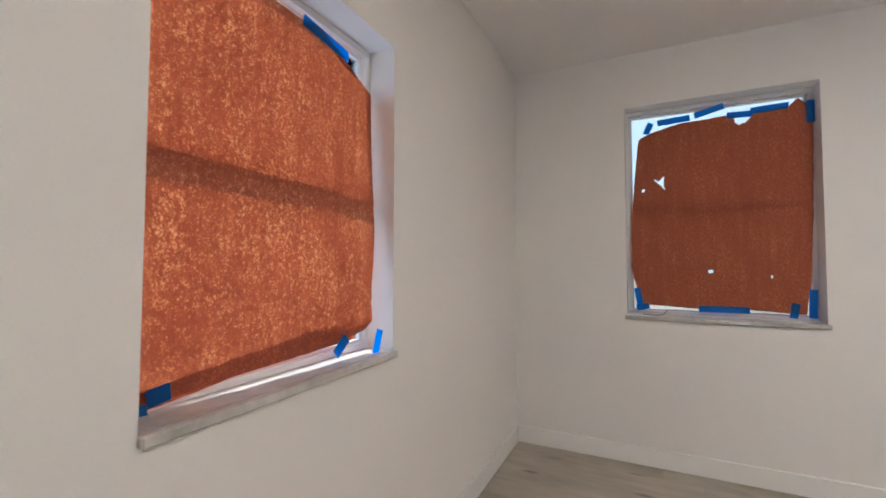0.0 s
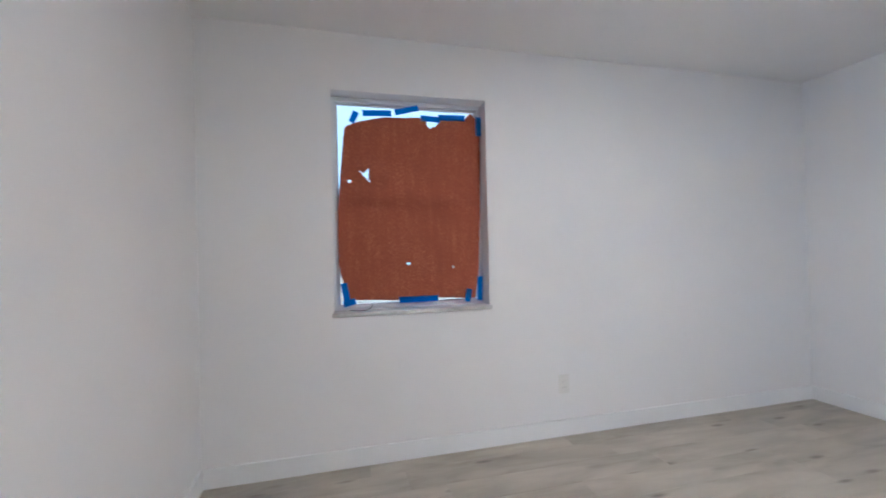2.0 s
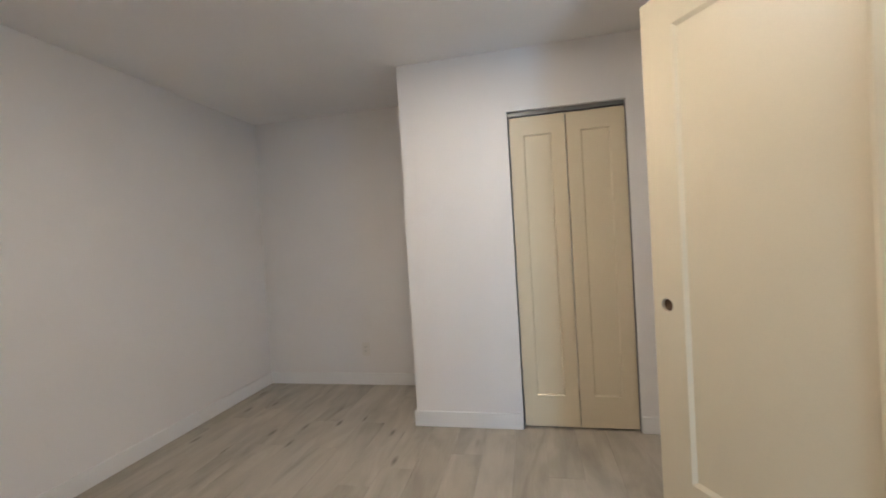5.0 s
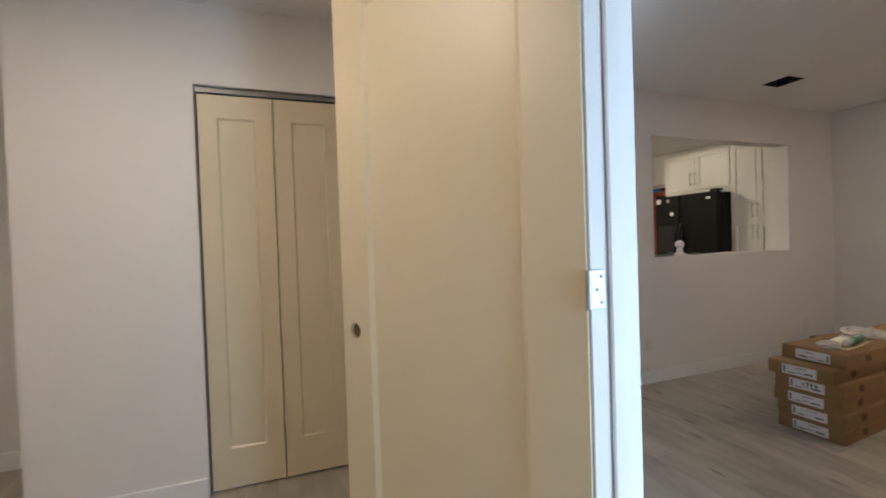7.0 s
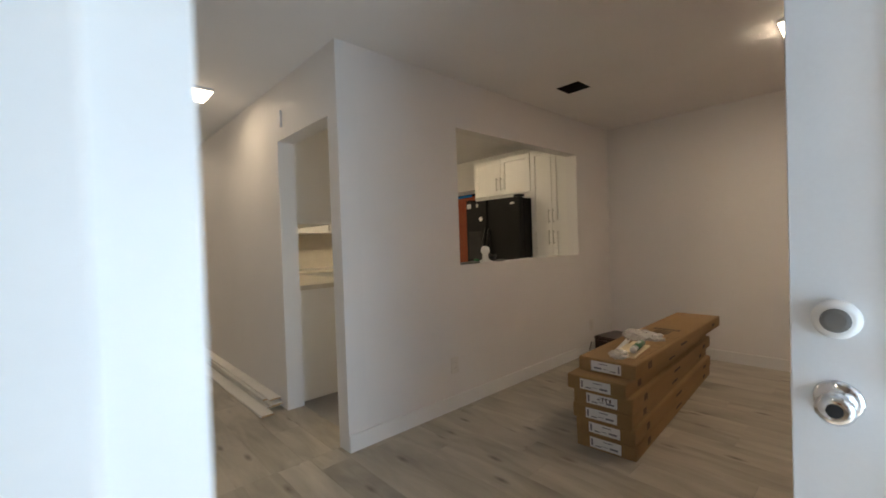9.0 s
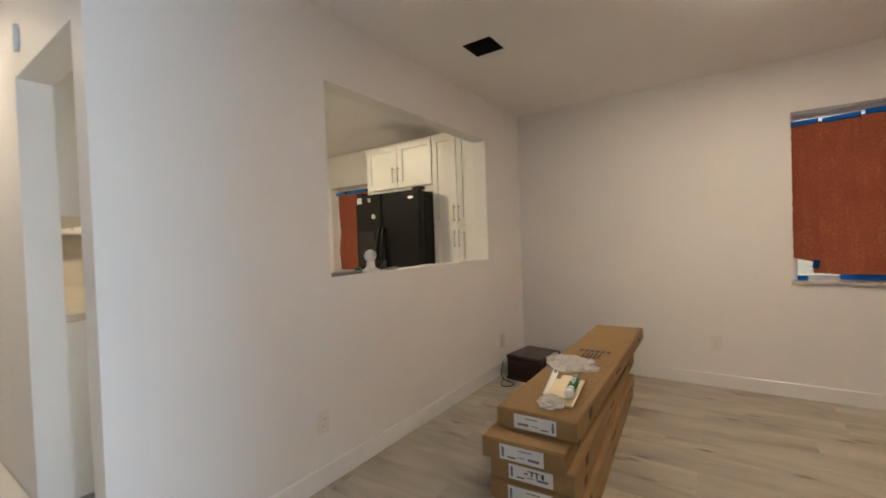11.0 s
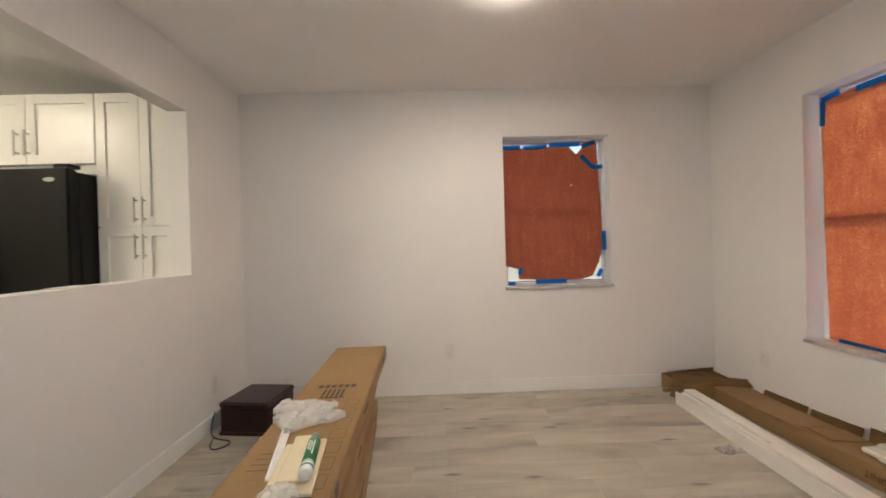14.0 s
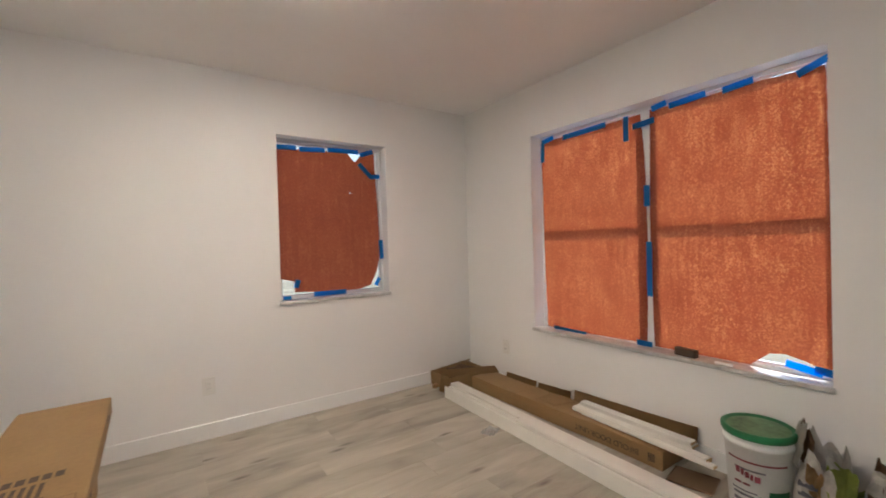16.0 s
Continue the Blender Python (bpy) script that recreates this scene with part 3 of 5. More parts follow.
m3 = facing(W3[1], -4.935, W3[2], (-1, 0, 0), (0, -1, 0))
w, h = W3[1] - W3[0], W3[3] - W3[2]
window("window_3", m3, w, h, 1, "white aluminium single-hung window with marble sill")
paper(m3, [(0, 0.12), (0.08, 0.118), (0.10, 0.012), (0.5, 0.010), (1, 0.010)], [(0, 0.745), (0.1, 0.80), (0.22, 0.835), (0.5, 0.825), (0.75, 0.81), (1, 0.80)],
      [(0, 0.055), (0.16, 0.05), (0.5, 0.036), (0.85, 0.04), (1, 0.07)], [(0, 1.145), (0.28, 1.143), (0.55, 1.155), (0.85, 1.17), (0.93, 1.195), (1, 1.193)], 0.082,
      holes=[((0.56, 1.16), (0.60, 1.115), (0.632, 1.085), (0.66, 1.12), (0.69, 1.16)), ((0.572, 0.835), (0.586, 0.835), (0.582, 0.815))], seed=23, nu=100, nv=130, label=DULL)
for x, z, l, a in ((0.08, 1.148, 0.16, 2), (0.28, 1.15, 0.20, 3), (0.53, 1.165, 0.26, 1), (0.73, 1.165, 0.12, 20), (0.715, 1.02, 0.15, -45), (0.80, 0.975, 0.09, 5), (0.842, 0.36, 0.16, 92), (0.135, 0.12, 0.06, 75), (0.39, 0.03, 0.26, 0), (0.80, 0.09, 0.07, 60), (0.06, 0.015, 0.06, 0)):
    tape(m3, x, z, l, a, 0.074)

m4 = facing(0, W4[0], W4[2], (0, 1, 0), (-1, 0, 0))
w, h = W4[1] - W4[0], W4[3] - W4[2]
window("window_4", m4, w, h, 2, "white double single-hung window with marble sill")
paper(m4, [(0, 0.048), (0.15, 0.040), (0.3, 0.036), (0.5, 0.030), (1, 0.026)], [(0, 0.858), (0.2, 0.868), (0.45, 0.876), (0.8, 0.868), (1, 0.845)],
      [(0, 0.01), (0.5, 0.012), (1, 0.02)], [(0, 1.46), (0.5, 1.458), (1, 1.462)], 0.094, seed=31, nu=80, nv=130, label=GLOW)
paper(m4, [(0, 0.905), (0.25, 0.898), (0.5, 0.892), (1, 0.905)], [(0, w - 0.008), (0.5, w - 0.02), (1, w - 0.028)],
      [(0, 0.012), (0.25, 0.010), (0.6, 0.010), (0.70, 0.085), (0.78, 0.095), (0.88, 0.075), (0.95, 0.045), (1, 0.05)], [(0, 1.470), (0.3, 1.456), (0.65, 1.458), (1, 1.446)], 0.094, seed=47, nu=90, nv=130, label=GLOW)
for x, z, l, a in ((0.10, 1.462, 0.12, 8), (0.05, 1.375, 0.15, 88), (0.43, 1.452, 0.36, 1), (0.755, 1.39, 0.16, 90), (0.87, 1.395, 0.14, 4), (0.97, 1.475, 0.09, 10), (1.13, 1.462, 0.20, 3), (1.38, 1.462, 0.14, 4), (1.685, 1.452, 0.13, 20), (0.885, 0.945, 0.13, 90), (0.892, 0.49, 0.34, 90), (0.27, 0.006, 0.30, -1), (0.85, 0.02, 0.10, 0), (1.63, 0.045, 0.14, -10), (1.71, 0.045, 0.08, -6)):
    tape(m4, x, z, l, a, 0.077)

mk = facing(WK[1], -4.935, WK[2], (-1, 0, 0), (0, -1, 0))
w, h = WK[1] - WK[0], WK[3] - WK[2]
window("window_kitchen", mk, w, h, 1, "white aluminium single-hung window in the kitchen")
paper(mk, [(0, 0.06), (0.25, 0.03), (0.5, 0.075), (0.8, 0.05), (1, 0.05)], [(0, w - 0.01), (1, w - 0.01)], [(0, 0.03), (1, 0.03)], [(0, 1.08), (1, 1.08)], 0.084, seed=53, label=DULL)
for x, z, l, a in ((0.10, 1.085, 0.18, 2), (0.42, 1.085, 0.36, 1)):
    tape(mk, x, z, l, a, 0.076)

# ---- doors ----
def panel_door(bm, w, h, t, stile, rails, inset=0.010, slope=0.009):
    """A slab with recessed panels on both faces: rails lists (bottom, top) of each panel opening."""
    zs = sorted({0.0, h, *[z for r in rails for z in r]})
    core = t / 2 - inset
    box(bm, 0, w, -core, core, 0, h)
    for side in (-1, 1):
        a, b = sorted((side * core, side * t / 2))
        box(bm, 0, stile, a, b, 0, h)
        box(bm, w - stile, w, a, b, 0, h)
        at = 0.0
        for lo, hi in rails:
            box(bm, stile, w - stile, a, b, at, lo)
            at = hi
        box(bm, stile, w - stile, a, b, at, h)
        # sloped sticking round each panel
        for lo, hi in rails:
            y0, y1 = side * core, side * (t / 2 - 0.0005)
            o = [(stile, lo), (w - stile, lo), (w - stile, hi), (stile, hi)]
            i = [(stile + slope, lo + slope), (w - stile - slope, lo + slope), (w - stile - slope, hi - slope), (stile + slope, hi - slope)]
            ov = [bm.verts.new((x, y1, z)) for x, z in o]
            iv = [bm.verts.new((x, y0 + side * 0.0004, z)) for x, z in i]
            for k in range(4):
                bm.faces.new((ov[k], ov[(k + 1) % 4], iv[(k + 1) % 4], iv[k]))
    return bm


# bifold closet doors: two leaves, slightly folded
bif = empty("bifold_door", pose(3.49, BIFOLD[0], 0), "closed cream bifold closet door with two panelled leaves", "door")
lw = (BIFOLD[1] - BIFOLD[0] - 0.022) / 2
for i, (y, ang) in enumerate(((0.006, 0.8), (0.006 + lw + 0.006, -0.8))):
    bm = bmesh.new()
    panel_door(bm, lw, 2.0, 0.034, 0.085, [(0.20, 1.885)], inset=0.009)
    part("leaf", bm, CREAM, bif, m=pose(0.012, y, 0.012, 0, 0, 90 + ang * 0.5))
boxes("top_track", GREYMETAL, [(-0.005, 0.025, 0.004, BIFOLD[1] - BIFOLD[0] - 0.004, 2.022, 2.048)], bif, "dark grey metal track")
for y in (0.04, BIFOLD[1] - BIFOLD[0] - 0.05):
    bm = bmesh.new()
    cyl(bm, 0.006, 0.02, pose(0.01, y, 2.016), 12)
    part("pivot_pin", bm, STEEL, bif)
boxes("door_casing_closet", GREYMETAL, [(3.475, 3.555, BIFOLD[0] - 0.001, BIFOLD[0] + 0.003, 0, 2.02), (3.475, 3.555, BIFOLD[1] - 0.003, BIFOLD[1] + 0.001, 0, 2.02)], label="dark grey lining of the closet opening", kind="structure", category="trim")

# bedroom door frame
J = 0.018
jx0, jx1 = DOORWAY[0], DOORWAY[1]
frame_spans = [(jx1 - J, jx1, -0.339, -0.206, 0, 2.185), (jx0, jx0 + J, -0.339, -0.206, 0, 2.185), (jx0 + J, jx1 - J, -0.339, -0.206, 2.167, 2.185)]
stop_spans = [(jx1 - J - 0.012, jx1 - J, -0.295, -0.252, 0, 2.167), (jx0 + J, jx0 + J + 0.012, -0.295, -0.252, 0, 2.167), (jx0 + J, jx1 - J, -0.295, -0.252, 2.155, 2.167)]
jamb = empty("door_frame", pose(0, 0, 0), "white painted wooden door frame with a stop", "door frame", kind="structure")
boxes("jamb", TRIM, frame_spans, jamb, bevel=0.002)
boxes("door_stop", TRIM, stop_spans, jamb, bevel=0.003)
# leaf: hinged at the east jamb, swung back into the bedroom
LEAFW, LEAFT = 0.868, 0.035
hx, hy = jx1 - J - 0.003, -0.200
leaf = empty("bedroom_door", pose(hx, hy, 0.012, 0, 0, 30.0), "cream one-panel door, wide open, its lock hole empty", "door")
bm = bmesh.new()
panel_door(bm, LEAFW, 2.147, LEAFT, 0.145, [(0.24, 2.010)], inset=0.012, slope=0.016)
slab = part("leaf", bm, CREAM, leaf, m=pose(0.006, -LEAFT / 2, 0))
# lock bore through the free stile
bm = bmesh.new()
cyl(bm, 0.027, 0.1, pose(LEAFW - 0.066, 0, 0.930, 90, 0, 0), 32)
me = bpy.data.meshes.new("bore")
bmesh.ops.recalc_face_normals(bm, faces=bm.faces[:])
bm.to_mesh(me)
bm.free()
bore = new("bore", me)
bore.matrix_world = leaf.matrix_basis @ slab.matrix_basis
cut = slab.modifiers.new("bore", "BOOLEAN")
cut.object, cut.operation, cut.solver, cut.use_self = bore, "DIFFERENCE", "EXACT", True
bpy.context.view_layer.update()
done = bpy.data.meshes.new_from_object(slab.evaluated_get(bpy.context.evaluated_depsgraph_get()))
slab.modifiers.clear()
slab.data = done
bpy.data.objects.remove(bore)
boxes("bore_lining", CARDDARK, [(LEAFW - 0.060 - 0.024, LEAFW - 0.060 + 0.024, -LEAFT / 2 - 0.001, -LEAFT / 2 + 0.001, 0.905, 0.955)], leaf, "raw wood inside the lock hole")
for z in (0.24, 1.068, 1.90):
    hinge = empty("hinge", pose(0, 0, z), "", "")
    hinge.parent = leaf
    bm = bmesh.new()
    cyl(bm, 0.006, 0.084, pose(0, 0.006, 0.042), 14)
    part("knuckle", bm, STEEL, hinge)
    # leaf plates: one on the door's edge, one on the frame
    bm = bmesh.new()
    box(bm, 0.0, 0.003, -0.030, 0.004, 0, 0.084, bevel=0.001)
    part("door_plate", bm, STEEL, hinge, m=pose(0.004, 0, 0))
    bm = bmesh.new()
    box(bm, -0.003, 0.0, -0.036, 0.004, 0, 0.084, bevel=0.001)
    fp = part("frame_plate", bm, STEEL, hinge, m=pose(0.0, 0.0, 0, 0, 0, -30.0) @ pose(0.0005, -0.004, 0))
    for y, dz in ((-0.026, 0.014), (-0.014, 0.042), (-0.026, 0.070)):
        bm = bmesh.new()
        cyl(bm, 0.004, 0.0015, pose(-0.0035, y, dz, 0, 90, 0), 12)
        part("screw", bm, GREYMETAL, hinge, m=fp.matrix_basis.copy())

# front door: white panelled, standing open into the living room
FD = pose(0.845, -1.273, LOW + 0.012)
fdoor = empty("front_door", FD, "white panelled front door, open, with deadbolt and chrome knob", "door")
DW, DH, DT = 0.91, 2.03, 0.044
bm = bmesh.new()
box(bm, 0, DW, -DT / 2, DT / 2, 0, DH, bevel=0.002)
fslab = part("leaf", bm, DOORWHITE, fdoor)
for x0, x1 in ((0.125, 0.405), (0.495, 0.775)):
    for z0, z1 in ((0.22, 0.835), (0.975, 1.58), (1.70, 1.90)):
        bm = bmesh.new()
        for side in (-1, 1):
            y0, y1 = side * DT / 2, side * (DT / 2 + 0.009)
            for a, b, c, d in ((x0, x1, z0, z0 + 0.026), (x0, x1, z1 - 0.026, z1), (x0, x0 + 0.026, z0 + 0.026, z1 - 0.026), (x1 - 0.026, x1, z0 + 0.026, z1 - 0.026)):
                box(bm, a, b, min(y0, y1), max(y0, y1), c, d, bevel=0.004, segments=2)
            box(bm, x0 + 0.045, x1 - 0.045, min(y0, side * (DT / 2 + 0.004)), max(y0, side * (DT / 2 + 0.004)), z0 + 0.045, z1 - 0.045, bevel=0.003)
        part("panel_moulding", bm, DOORWHITE, fslab)
for side in (-1, 1):
    turn = pose(DW - 0.062, side * DT / 2, 0, -90 * side, 0, 0)
    bm = bmesh.new()
    lathe(bm, [(0.033, 0.0), (0.033, 0.008), (0.029, 0.018), (0.023, 0.020)], 28)
    db = part("deadbolt", bm, PLASTIC, fdoor, "white painted deadbolt collar", pose(0, 0, 1.078) @ turn, smooth=True)
    bm = bmesh.new()
    lathe(bm, [(0.020, 0.018), (0.020, 0.024), (0.014, 0.026)], 24)
    part("keyway", bm, GREYMETAL, db)
    bm = bmesh.new()
    lathe(bm, [(0.034, 0.0), (0.033, 0.004), (0.027, 0.007), (0.014, 0.010), (0.012, 0.03), (0.020, 0.036), (0.026, 0.048), (0.026, 0.056), (0.020, 0.063), (0.012, 0.064)], 28)
    kb = part("knob", bm, CHROME, fdoor, "scuffed chrome knob", pose(0, 0, 0.938) @ turn, smooth=True)
    bm = bmesh.new()
    lathe(bm, [(0.011, 0.0642), (0.011, 0.0655), (0.004, 0.0656)], 16)
    part("keyway", bm, DARK, kb)
boxes("latch_plate", STEEL, [(DW, DW + 0.002, -0.012, 0.012, 0.90, 0.97), (DW, DW + 0.002, -0.012, 0.012, 1.05, 1.10)], fdoor, "brass-coloured latch plates")
boxes("door_frame_front", TRIM, [(0.695, 0.825, ENTRY[1] - 0.018, ENTRY[1] + 0.001, 0, ENTRY[2]), (0.695, 0.825, ENTRY[0] - 0.001, ENTRY[0] - 0.001 + 0.012, 0, ENTRY[2])], label="white frame of the front door", kind="structure", category="door frame")

# ---- lamps ----
def panel_light(x, y, sx, sy, mat, label):
    lamp = empty("ceiling_light", pose(x, y, CEILING - 0.03), label, "ceiling light")
    bm = bmesh.new()
    box(bm, -sx / 2, sx / 2, -sy / 2, sy / 2, 0.006, 0.0295, bevel=0.003)
    part("housing", bm, PLASTIC, lamp)
    bm = bmesh.new()
    box(bm, -sx / 2 + 0.006, sx / 2 - 0.006, -sy / 2 + 0.006, sy / 2 - 0.006, -0.003, 0.0059, bevel=0.003)
    part("diffuser", bm, mat, lamp, "glowing warm white diffuser")


panel_light(1.92, -3.51, 0.29, 0.29, LED, "square flush LED light, switched on, under the ceiling")
panel_light(5.24, -1.02, 0.30, 0.30, LEDH, "square flush LED light, switched on, in the hall")
panel_light(2.12, 1.10, 0.29, 0.29, LEDB, "square flush LED light, switched on, in the bedroom")
# out of view; added to lighten the far end of the hall
panel_light(8.8, -0.72, 0.30, 0.30, LEDF, "unseen square flush LED light added further down the hall")
panel_light(5.6, -3.0, 0.30, 0.30, LEDK, "square flush LED light in the kitchen")

vent = empty("ceiling_vent", pose(VENT[0], VENT[2], CEILING), "open dark duct hole in the ceiling without its grille", "vent")
d = 0.2
boxes("duct", DARK, [(0.001, 0.006, 0.001, d - 0.001, 0.0, 0.25), (d - 0.006, d - 0.001, 0.001, d - 0.001, 0.0, 0.25), (0.006, d - 0.006, 0.001, 0.006, 0.0, 0.25), (0.006, d - 0.006, d - 0.006, d - 0.001, 0.0, 0.25), (0.001, d - 0.001, 0.001, d - 0.001, 0.25, 0.256)], vent)


# ---- outlets ----
def outlet(m, label="white wall outlet plate", blank=False):
    """Local x right, y outwards from the wall, z up."""
    o = empty("wall_outlet", m, label, "outlet", "wall outlets")
    bm = bmesh.new()
    box(bm, -0.038, 0.038, 0, 0.008, -0.06, 0.06, bevel=0.003, segments=2)
    plate = part("cover_plate", bm, OUTLET, o)
    if not blank:
        bm = bmesh.new()
        box(bm, -0.017, 0.017, 0.008, 0.010, -0.034, 0.034, bevel=0.001)
        face = part("receptacle", bm, OUTLET, o)
        for z in (-0.018, 0.018):
            for x in (-0.006, 0.006):
                boxes("slot", DARK, [(x - 0.001, x + 0.001, 0.0099, 0.0104, z - 0.004, z + 0.004)], face)
    return o


def on_wall(x, y, z, inward):
    n_ = Vector(inward)
    r = Vector((0, 0, 1)).cross(n_) * -1
    return Matrix(((r.x, n_.x, 0, x), (r.y, n_.y, 0, y), (0, 0, 1, z), (0, 0, 0, 1)))


outlet(on_wall(2.092, 3.2, 0.33, (0, -1, 0)))
outlet(on_wall(4.23, 2.222, 0.322, (-1, 0, 0)))
outlet(on_wall(3.833, -2.39, 0.31, (-1, 0, 0)))
outlet(on_wall(3.833, -4.45, 0.28, (-1, 0, 0)))
outlet(on_wall(2.19, -4.935, 0.33, (0, 1, 0)))
outlet(on_wall(0.0, -4.43, 0.33, (1, 0, 0)))

# ---- living room ----
def door_carton(m, length, wid, hgt, label, marks=True, handwriting=False, top=False):
    """A long flat door carton, its long side along y, near end at y = 0 going to -length."""
    c = empty("door_carton", m, label, "box", "stack of bifold door cartons")
    bm = bmesh.new()
    box(bm, -wid / 2, wid / 2, -length, 0, 0, hgt, bevel=0.004, segments=2)
    for v in bm.verts:
        v.co.z += 0.003 * noise.noise((v.co.y * 3, v.co.x * 8, hgt)) * (1 if v.co.z > hgt / 2 else 0)
    body = part("carton_body", bm, CARD, c)
    boxes("end_flap", CARD, [(-wid / 2 + 0.002, wid / 2 - 0.03, 0.0, 0.0025, 0.004, hgt - 0.004)], c, bevel=0.001)
    # shipping label on the end
    boxes("label", LABEL, [(-0.09, 0.09, 0.0026, 0.0032, 0.012, 0.072)], c, "white printed shipping label")
    bars = [(-0.060, -0.022, 0.0033, 0.0037, 0.026, 0.036), (0.060, 0.068, 0.0033, 0.0037, 0.022, 0.062), (-0.035, 0.010, 0.0033, 0.0037, 0.056, 0.060), (0.020, 0.048, 0.0033, 0.0037, 0.022, 0.028), (-0.012, 0.014, 0.0033, 0.0037, 0.030, 0.033)]
    bars = [(a[0] * 1.2, a[1] * 1.2, *a[2:]) for a in bars]
    if top:
        bars = [(-a[1], -a[0], *a[2:]) for a in bars]
    pieces("label_print", LABELINK, bars, c, "grey printed bars and lines")
    if handwriting:
        pieces("pen_mark", INK, [(-0.055, -0.045, 0.0038, 0.0041, 0.040, 0.060), (-0.030, -0.024, 0.0038, 0.0041, 0.036, 0.062), (-0.010, -0.004, 0.0038, 0.0041, 0.040, 0.062), (0.010, 0.024, 0.0038, 0.0041, 0.044, 0.050)], c, "black handwritten marks")
    # dark printed marks on the long side that faces the room
    x = -wid / 2 - 0.0006
    pieces("side_print", INK, [(x, x + 0.0004, -0.20 - k * 0.012, -0.192 - k * 0.012, 0.022, 0.062) for k in range(5)] + [(x, x + 0.0004, -0.94, -0.80, 0.035, 0.05), (x, x + 0.0004, -length + 0.18, -length + 0.26, 0.03, 0.055)], c, "dark printed marks")
    return c


STACK = [(2.752, -2.535, 4.2, 1.88), (2.756, -2.535, 3.8, 1.87), (2.768, -2.525, 4.4, 1.88), (2.765, -2.53, 3.5, 1.87), (2.790, -2.505, 3.4, 1.88), (2.774, -2.610, 1.5, 1.88)]
BOXH = 0.0855
for k, (x, y, a, ln) in enumerate(STACK):
    last = k == 5
    c = door_carton(pose(x, y, LOW + k * BOXH, 0, 0, a), ln, 0.340, BOXH - 0.001, "long flat brown door carton with a white label" + (" and handwriting" if k == 3 else ""), handwriting=k == 3, top=last)
    if last:
        z = BOXH - 0.001 + 0.003
        # printed emblem and marks on the lid
        pieces("printed_emblem", INK, [(-0.01 - i * 0.022, 0.002 - i * 0.022, -1.005, -0.885, z, z + 0.0004) for i in range(-2, 3)] + [(-0.066, 0.046, -0.898, -0.885, z, z + 0.0004)], c, "dark printed emblem of upright bars")
        pieces("printed_name", INK, [(-0.095 + i * 0.032, -0.072 + i * 0.032, -1.072, -1.028, z, z + 0.0004) for i in range(6)], c, "dark printed name as plain bars")
        rows = []
        for i in range(7):
            y0 = -0.16 - i * 0.105
            for a0, a1 in ((-0.145, -0.085),):
                rows += [(a0, a1, y0, y0 + 0.003, z, z + 0.0003), (a0, a1, y0 - 0.075, y0 - 0.072, z, z + 0.0003), (a0, a0 + 0.003, y0 - 0.072, y0, z, z + 0.0003), (a1 - 0.003, a1, y0 - 0.072, y0, z, z + 0.0003)]
        for i in range(4):
            y0 = -0.28 - i * 0.035
            rows += [(0.03, 0.12, y0, y0 + 0.004, z, z + 0.0003)]
        faint = material("faint_print", (0.165, 0.098, 0.042), 0.75, vary=0.2, scale=12, fine=80, bump=0.0)
        pieces("printed_table", faint, rows, c, "faint printed squares and lines")

ZT = LOW + 6 * BOXH + 0.003


def crumpled(name, outline, z, lift, mat, label, category, seed, n=30, thick=0.006):
    """A puffy crumpled bag from a rectangle (centre, size, turn)."""
    cx, cy, sx, sy, turn = outline
    bm = bmesh.new()
    grid = {}
    for s in (0, 1):
        for i in range(n + 1):
            for j in range(n + 1):
                u, v = i / n - 0.5, j / n - 0.5
                edge = (1 - (2 * abs(u)) ** 3) * (1 - (2 * abs(v)) ** 3)
                puff = thick + lift * edge * (0.6 + 0.8 * noise.noise((u * 4 + seed, v * 4, 0)))
                crease = 0.030 * abs(noise.noise((u * 5 + seed, v * 5, 5))) + 0.004 * abs(noise.noise((u * 11, v * 11 + seed, 2)))
                x = u * sx * (1 + 0.25 * noise.noise((v * 3 + seed, u, 1))) + 0.01 * noise.noise((v * 9, seed, u * 9))
                y = v * sy * (1 + 0.25 * noise.noise((u * 3, v + seed, 2))) + 0.01 * noise.noise((u * 9, v * 9, seed))
                grid[s, i, j] = bm.verts.new((x, y, max(0.001, puff + crease) if s else 0.0))
    for i in range(n):
        for j in range(n):
            bm.faces.new((grid[1, i, j], grid[1, i + 1, j], grid[1, i + 1, j + 1], grid[1, i, j + 1]))
            bm.faces.new((grid[0, i, j + 1], grid[0, i + 1, j + 1], grid[0, i + 1, j], grid[0, i, j]))
    for i in range(n):
        for a, b in (((i, 0), (i + 1, 0)), ((i + 1, n), (i, n)), ((0, i + 1), (0, i)), ((n, i), (n, i + 1))):
            bm.faces.new((grid[0, *a], grid[0, *b], grid[1, *b], grid[1, *a]))
    ob = part(name, bm, mat, m=pose(cx, cy, z, 0, 0, turn))
    return tagged(ob, label, category)


crumpled("hardware_bag", (2.83, -3.28, 0.23, 0.19, 35), ZT, 0.024, FILM, "crumpled clear plastic hardware bag on the cartons", "bag", 4, n=13)
crumpled("hardware_bag", (2.865, -3.36, 0.25, 0.12, -8), ZT + 0.004, 0.020, FILM, "small clear plastic bag lying on another", "bag", 9, n=11)
strip = empty("white_strip", pose(2.850, -3.045, ZT, 0, 0, 12), "narrow white plastic channel strip on top of the cartons", "strip")
boxes("web", PLASTIC, [(-0.014, 0.014, -0.23, 0.23, 0, 0.003)], strip, bevel=0.001)
pieces("rim", PLASTIC, [(-0.014, -0.011, -0.23, 0.23, 0.0031, 0.010), (0.011, 0.014, -0.23, 0.23, 0.0031, 0.010)], strip)

